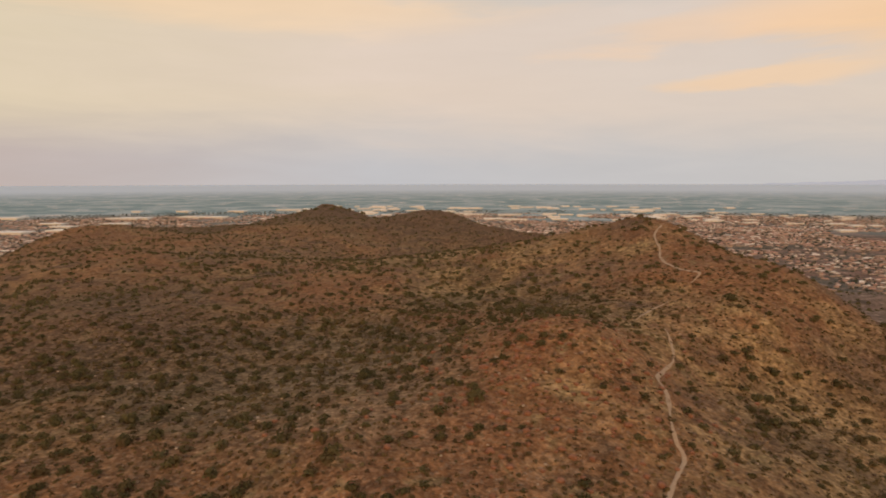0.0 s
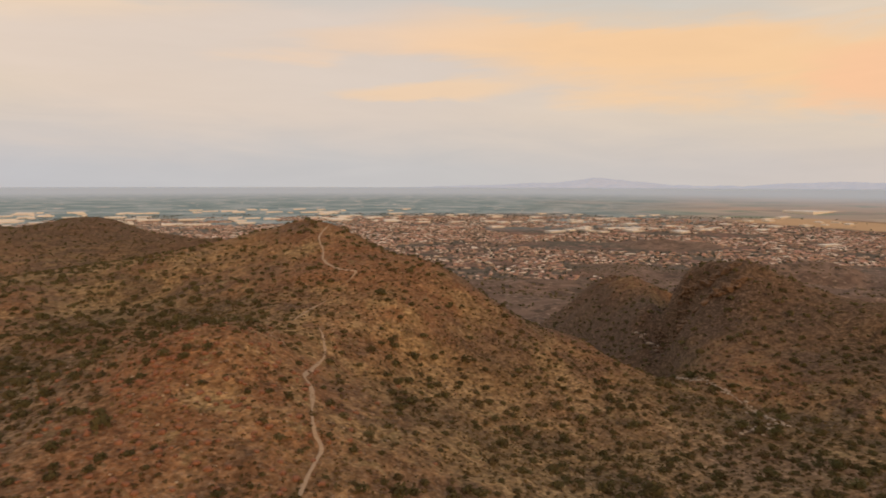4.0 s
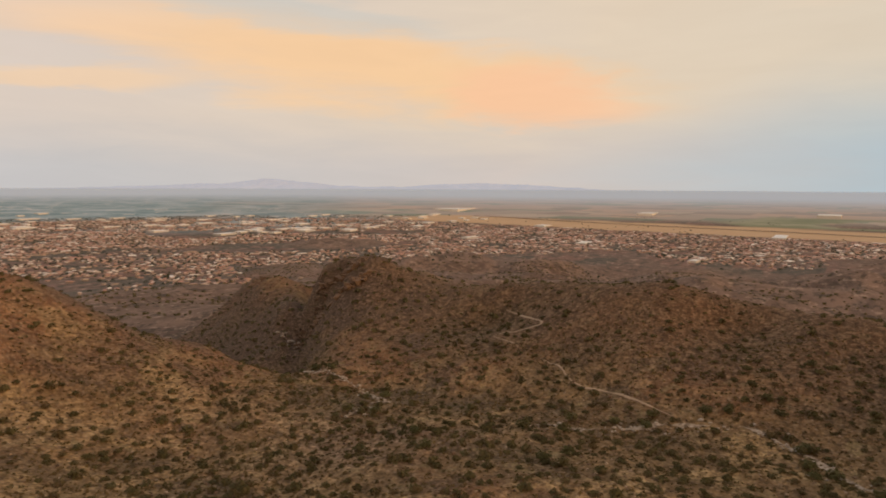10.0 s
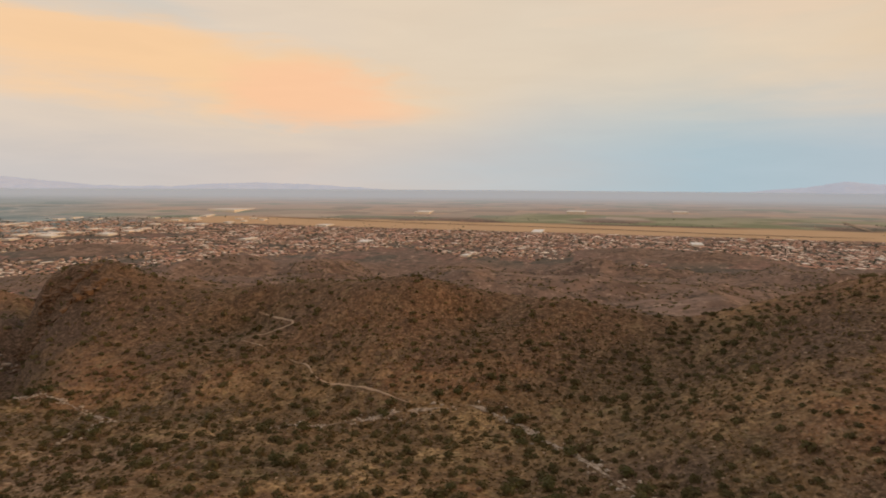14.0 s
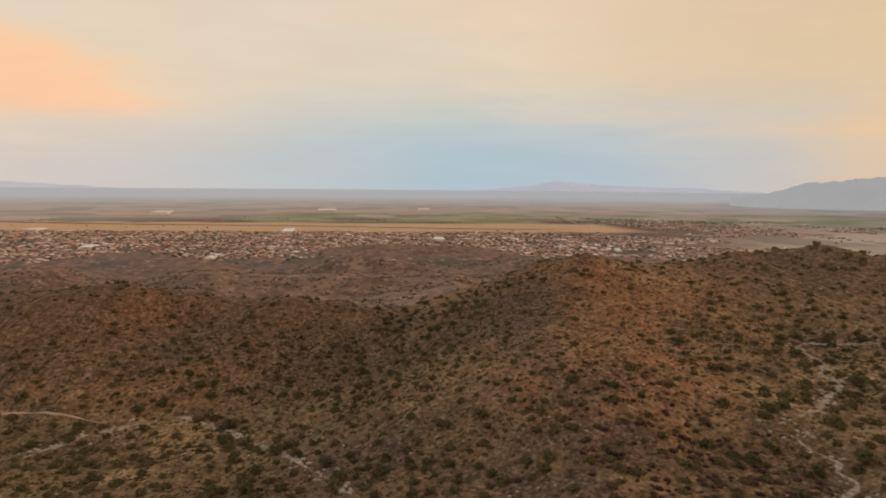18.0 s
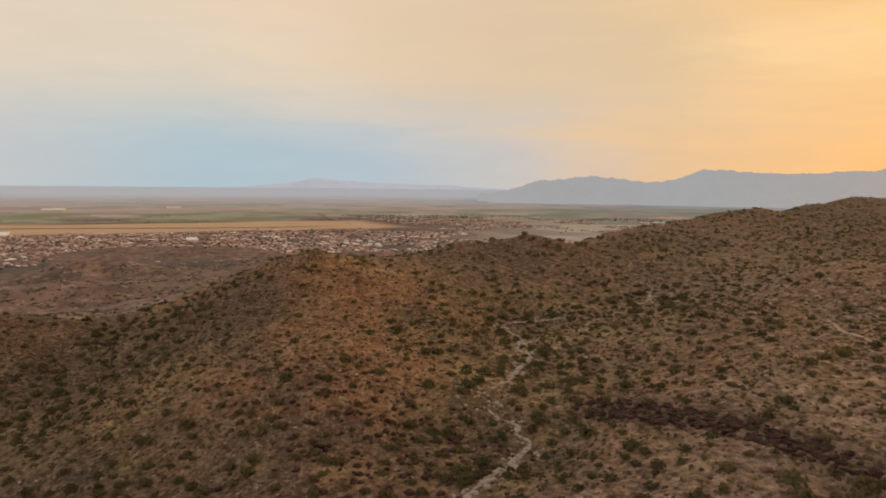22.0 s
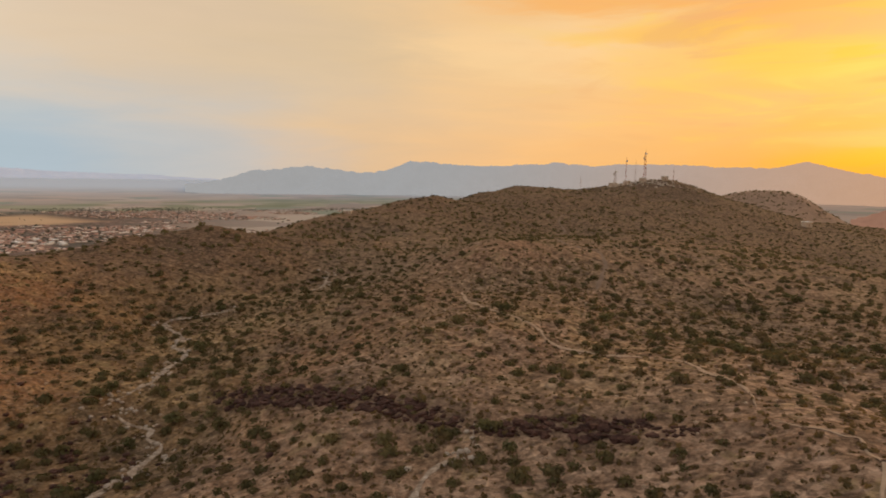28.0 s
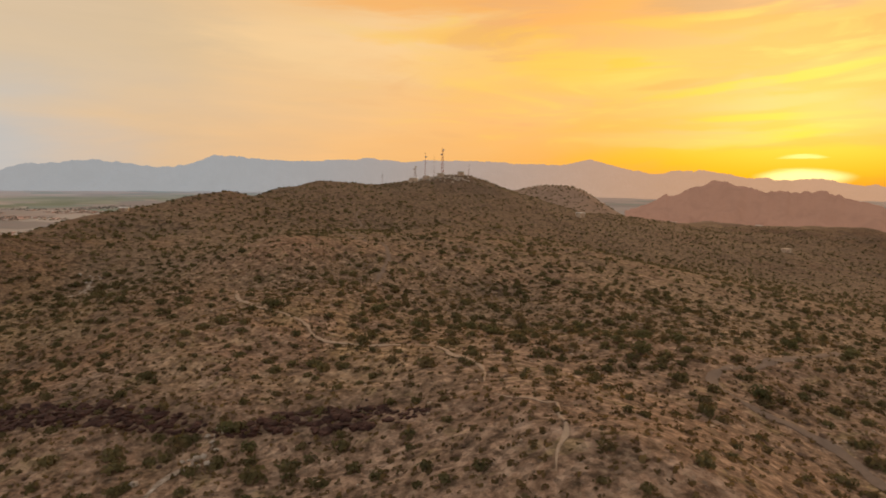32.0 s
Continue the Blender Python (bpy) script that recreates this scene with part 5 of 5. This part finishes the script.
# ---- the town on the plain ----
def on_plain(x, y):
    """Where a place at true x, y is drawn, and how much smaller."""
    r = np.hypot(x - HUB[0], y - HUB[1])
    k = squeeze(r) / r
    px, py = HUB[0] + (x - HUB[0]) * k, HUB[1] + (y - HUB[1]) * k
    return px, py, ground(px, py), k


def town_places(cx, cy, r0, r1, a0, a1, seed, chance):
    k = np.random.default_rng(seed)
    n = int(2 * r1 / cx) + 1
    m = int(2 * r1 / cy) + 1
    gx, gy = np.meshgrid(np.arange(n), np.arange(m))
    x = gx.ravel() * cx - r1 + k.uniform(-7, 7, n * m) + 30 * bumps(gx.ravel() * cx, gy.ravel() * cy, 340, 74)
    y = gy.ravel() * cy - r1 + k.uniform(-12, 12, n * m) + 30 * bumps(gx.ravel() * cx, gy.ravel() * cy, 290, 75)
    r = np.hypot(x, y)
    a = np.degrees(np.arctan2(x, y))
    keep = (r > r0) & (r < r1) & (a > a0) & (a < a1) & (k.uniform(size=len(x)) < chance(x, y, r, a))
    return x[keep], y[keep]


def districts(x, y, r, a):
    built = smooth(-0.12, 0.10, bumps(x, y, 620, 61) + 0.7 * bumps(x, y, 230, 62) + 0.78 - 0.52 * smooth(72, 106, a))
    edge = smooth(-20, 160, r - 1470 - 420 * smooth(42, 66, a) + 230 * bumps(x, y, 380, 63))
    field = 1 - smooth(2990, 3020, x - 0.05 * y) * (y > -1500) * (y < 2700)
    return (0.95 - 0.25 * smooth(2600, 4000, r)) * built * (0.25 + 0.75 * smooth(-0.45, -0.1, bumps(x, y, 85, 64))) * edge * field * (1 - smooth(3, 9, hillock(x, y)))


def houses():
    x, y = town_places(16, 26, 1420, 4200, -46, 142, 71, districts)
    px, py, pz, k = on_plain(x, y)
    g2 = np.random.default_rng(72)
    n = len(x)
    big = np.where(g2.uniform(size=n) < 0.12 * smooth(1700, 2600, np.hypot(x, y)), 2.4, 1.0)
    w, d, h = big * g2.uniform(4.0, 8.0, n) * k, big * g2.uniform(3.0, 4.6, n) * k, g2.uniform(1.9, 2.9, n) * k
    turn = np.where(g2.uniform(size=n) < 0.5, 0, np.pi / 2) + 2.2 * bumps(x, y, 260, 73)
    c, s = np.cos(turn), np.sin(turn)
    loc = []
    for u, v, top in ((-1, -1, 0), (1, -1, 0), (1, 1, 0), (-1, 1, 0), (-1, -1, 1), (1, -1, 1), (1, 1, 1), (-1, 1, 1)):
        loc.append((u * w, v * d, h * top - 4 * (1 - top)))
    for u, v, q3 in ((-1.08, -1.1, 1), (1.08, -1.1, 1), (1.08, 1.1, 1), (-1.08, 1.1, 1)):
        loc.append((u * w, v * d, h * q3))
    for u in (-0.45, 0.45):
        loc.append((u * w, 0 * d, h + 1.3 * k))
    loc = [np.stack([px + lx * c - ly * s, py + lx * s + ly * c, pz + lz], -1) for lx, ly, lz in loc]
    v = np.stack(loc, 1)           # n, 14, 3
    base = (np.arange(n) * 14)[:, None, None]
    wq = np.array([(0, 1, 5, 4), (1, 2, 6, 5), (2, 3, 7, 6), (3, 0, 4, 7)])[None] + base
    rq = np.array([(8, 9, 13, 12), (10, 11, 12, 13)])[None] + base
    quads = np.concatenate([wq.reshape(-1, 4), rq.reshape(-1, 4)])
    which = np.concatenate([np.zeros(4 * n), np.ones(2 * n)])
    # hip ends as narrow four-cornered faces
    hq = np.array([(9, 10, 13, 13), (11, 8, 12, 12)])[None] + base
    me_v = v.reshape(-1, 3)
    extra = np.concatenate([me_v, me_v[(np.arange(n) * 14 + 13)], me_v[(np.arange(n) * 14 + 12)]])
    extra[len(me_v):, 2] -= 0.05
    e0 = len(me_v)
    hq[:, 0, 3] = e0 + np.arange(n)
    hq[:, 1, 3] = e0 + n + np.arange(n)
    quads = np.concatenate([quads, hq.reshape(-1, 4)])
    which = np.concatenate([which, np.ones(2 * n)])
    ob = bulk("houses", extra, quads, None, which, [WALLS, ROOFS])
    return tagged(ob, "small stucco houses with tile roofs, crowded over the plain", "houses", kind="stuff")


houses()


def street_trees():
    x, y = town_places(18, 28, 1380, 4600, -48, 142, 81, lambda x, y, r, a: (0.95 - 0.25 * smooth(40, 60, a)) * np.clip(districts(x, y, r, a) + 0.05 * smooth(0.1, 0.5, bumps(x, y, 260, 82)), 0, 1))
    px, py, pz, k = on_plain(x, y)
    forms = [bush_form(7, 0.6, 400 + m, 1.0) for m in range(6)]
    g2 = np.random.default_rng(83)
    rad = g2.uniform(2.2, 4.8, len(x)) * k
    return sow("street_trees", np.stack([px, py], -1), rad, forms, CITYLEAF, "dark green trees between the houses of the town", "trees", 0.0)


street_trees()


def warehouse(x, y, w, d, h, turn, label):
    px, py, pz, k = (float(np.asarray(q)[0]) if np.ndim(q) else float(q) for q in on_plain(np.array([x]), np.array([y])))
    top = new("warehouse")
    top.location, top.rotation_euler = (px, py, pz - 1.0), (0, 0, radians(turn))
    w, d, h = w * k, d * k, h * k
    part("wall", box(bmesh.new(), -w / 2, -d / 2, -18, w / 2, d / 2, h + 1), WALLTAN, top)
    part("roof", box(bmesh.new(), -w / 2, -d / 2, h + 1.0, w / 2, d / 2, h + 1.6), WHITEROOF, top, "flat white roof")
    return tagged(top, label, "warehouse", "large pale buildings in the town")


g2 = np.random.default_rng(91)
for k in range(120):
    a = radians(g2.uniform(-14, 24))
    r = g2.uniform(3500, 5400)
    warehouse(HUB[0] + r * math.sin(a), HUB[1] + r * math.cos(a), g2.uniform(30, 120), g2.uniform(30, 80), 6, g2.uniform(-4, 4), "wide pale warehouse with a flat white roof among trees")
for k in range(70):
    a = radians(g2.uniform(24, 60))
    r = g2.uniform(2900, 4800)
    warehouse(HUB[0] + r * math.sin(a), HUB[1] + r * math.cos(a), g2.uniform(25, 90), g2.uniform(25, 60), 6, g2.uniform(-4, 4), "pale commercial building with a flat roof")
for k in range(26):
    a = radians(g2.uniform(-44, -14))
    r = g2.uniform(3000, 5200)
    warehouse(HUB[0] + r * math.sin(a), HUB[1] + r * math.cos(a), g2.uniform(60, 200), g2.uniform(40, 110), 6, g2.uniform(-4, 4), "long pale industrial building on the plain")
for x, y, w, d in ((4870, 3180, 330, 260), (3150, 1480, 90, 60), (5100, 1500, 300, 120), (3080, 330, 190, 50), (5650, 300, 330, 150), (5900, -560, 200, 120),
                   (2300, 900, 90, 40), (2250, 1380, 90, 30), (2600, -330, 110, 40), (1950, 420, 40, 24), (1690, -250, 40, 20)):
    warehouse(x, y, w, d, 5, g2.uniform(-8, 8), "lone large white-roofed building on the plain")


for k in range(11):
    warehouse(g2.uniform(2080, 2330), g2.uniform(-960, -800), g2.uniform(14, 40), g2.uniform(10, 22), 4, g2.uniform(-12, 12), "white-roofed building at the foot of the hills")


# ---- larger shrubs and small trees along the washes ----
def palo_verde(seed, label):
    k = np.random.default_rng(seed)
    top = new("palo_verde")
    bm = bmesh.new()
    tips = []
    for m in range(5):
        t = k.uniform(0, 6.28)
        a = Vector((0.08 * math.cos(t), 0.08 * math.sin(t), -0.2))
        b1 = Vector((0.4 * math.cos(t), 0.4 * math.sin(t), 0.8))
        c = Vector((0.9 * math.cos(t + 0.3), 0.9 * math.sin(t + 0.3), 1.5 + k.uniform(-0.2, 0.4)))
        bar(bm, a, b1, 0.07)
        bar(bm, b1, c, 0.045, 4)
        tips.append(c)
    part("trunk", bm, TRUNK, top)
    leaves = bush_form(110, 0.2, seed + 1, 1.15, 1.25) * np.array([1.6, 1.6, 1.5])
    me = bulk("crown", leaves.reshape(-1, 3) + np.array([0, 0, 0.25]), np.arange(440).reshape(-1, 4), VERDE)
    me.parent = top
    tagged(top, label, "shrub", "larger shrubs along the washes")
    return top


FORMS = [palo_verde(600 + k, "dark green palo verde shrub beside the dry wash") for k in range(4)]
spots = []
for (c, w), every in zip(PATHS, [0] * 10 + [4, 4, 4, 3, 4, 4, 3]):
    if every:
        for n in range(0, len(c), every):
            spots.append(c[n] + rng.normal(size=2) * 1.2 + rng.choice([-1, 1]) * np.array([2.7, 2.1]))
for n in range(22):
    spots.append(np.array([rng.uniform(-30, 75), rng.uniform(-235, -140)]))
for n in range(22):
    spots.append(np.array([rng.uniform(95, 150), rng.uniform(-30, 60)]))
for n, (x, y) in enumerate(spots):
    m = Matrix.LocRotScale((x, y, float(ground(x, y)[0])), Euler((0, 0, rng.uniform(0, 6.28))), None)
    f = FORMS[n % 4]
    s = rng.uniform(0.55, 0.95)
    if n < 4:
        f.matrix_basis = m
        f.scale = (s, s, s * 0.9)
    else:
        ob = copy_thing(f, m)
        ob.scale = (s, s, s * 0.9)
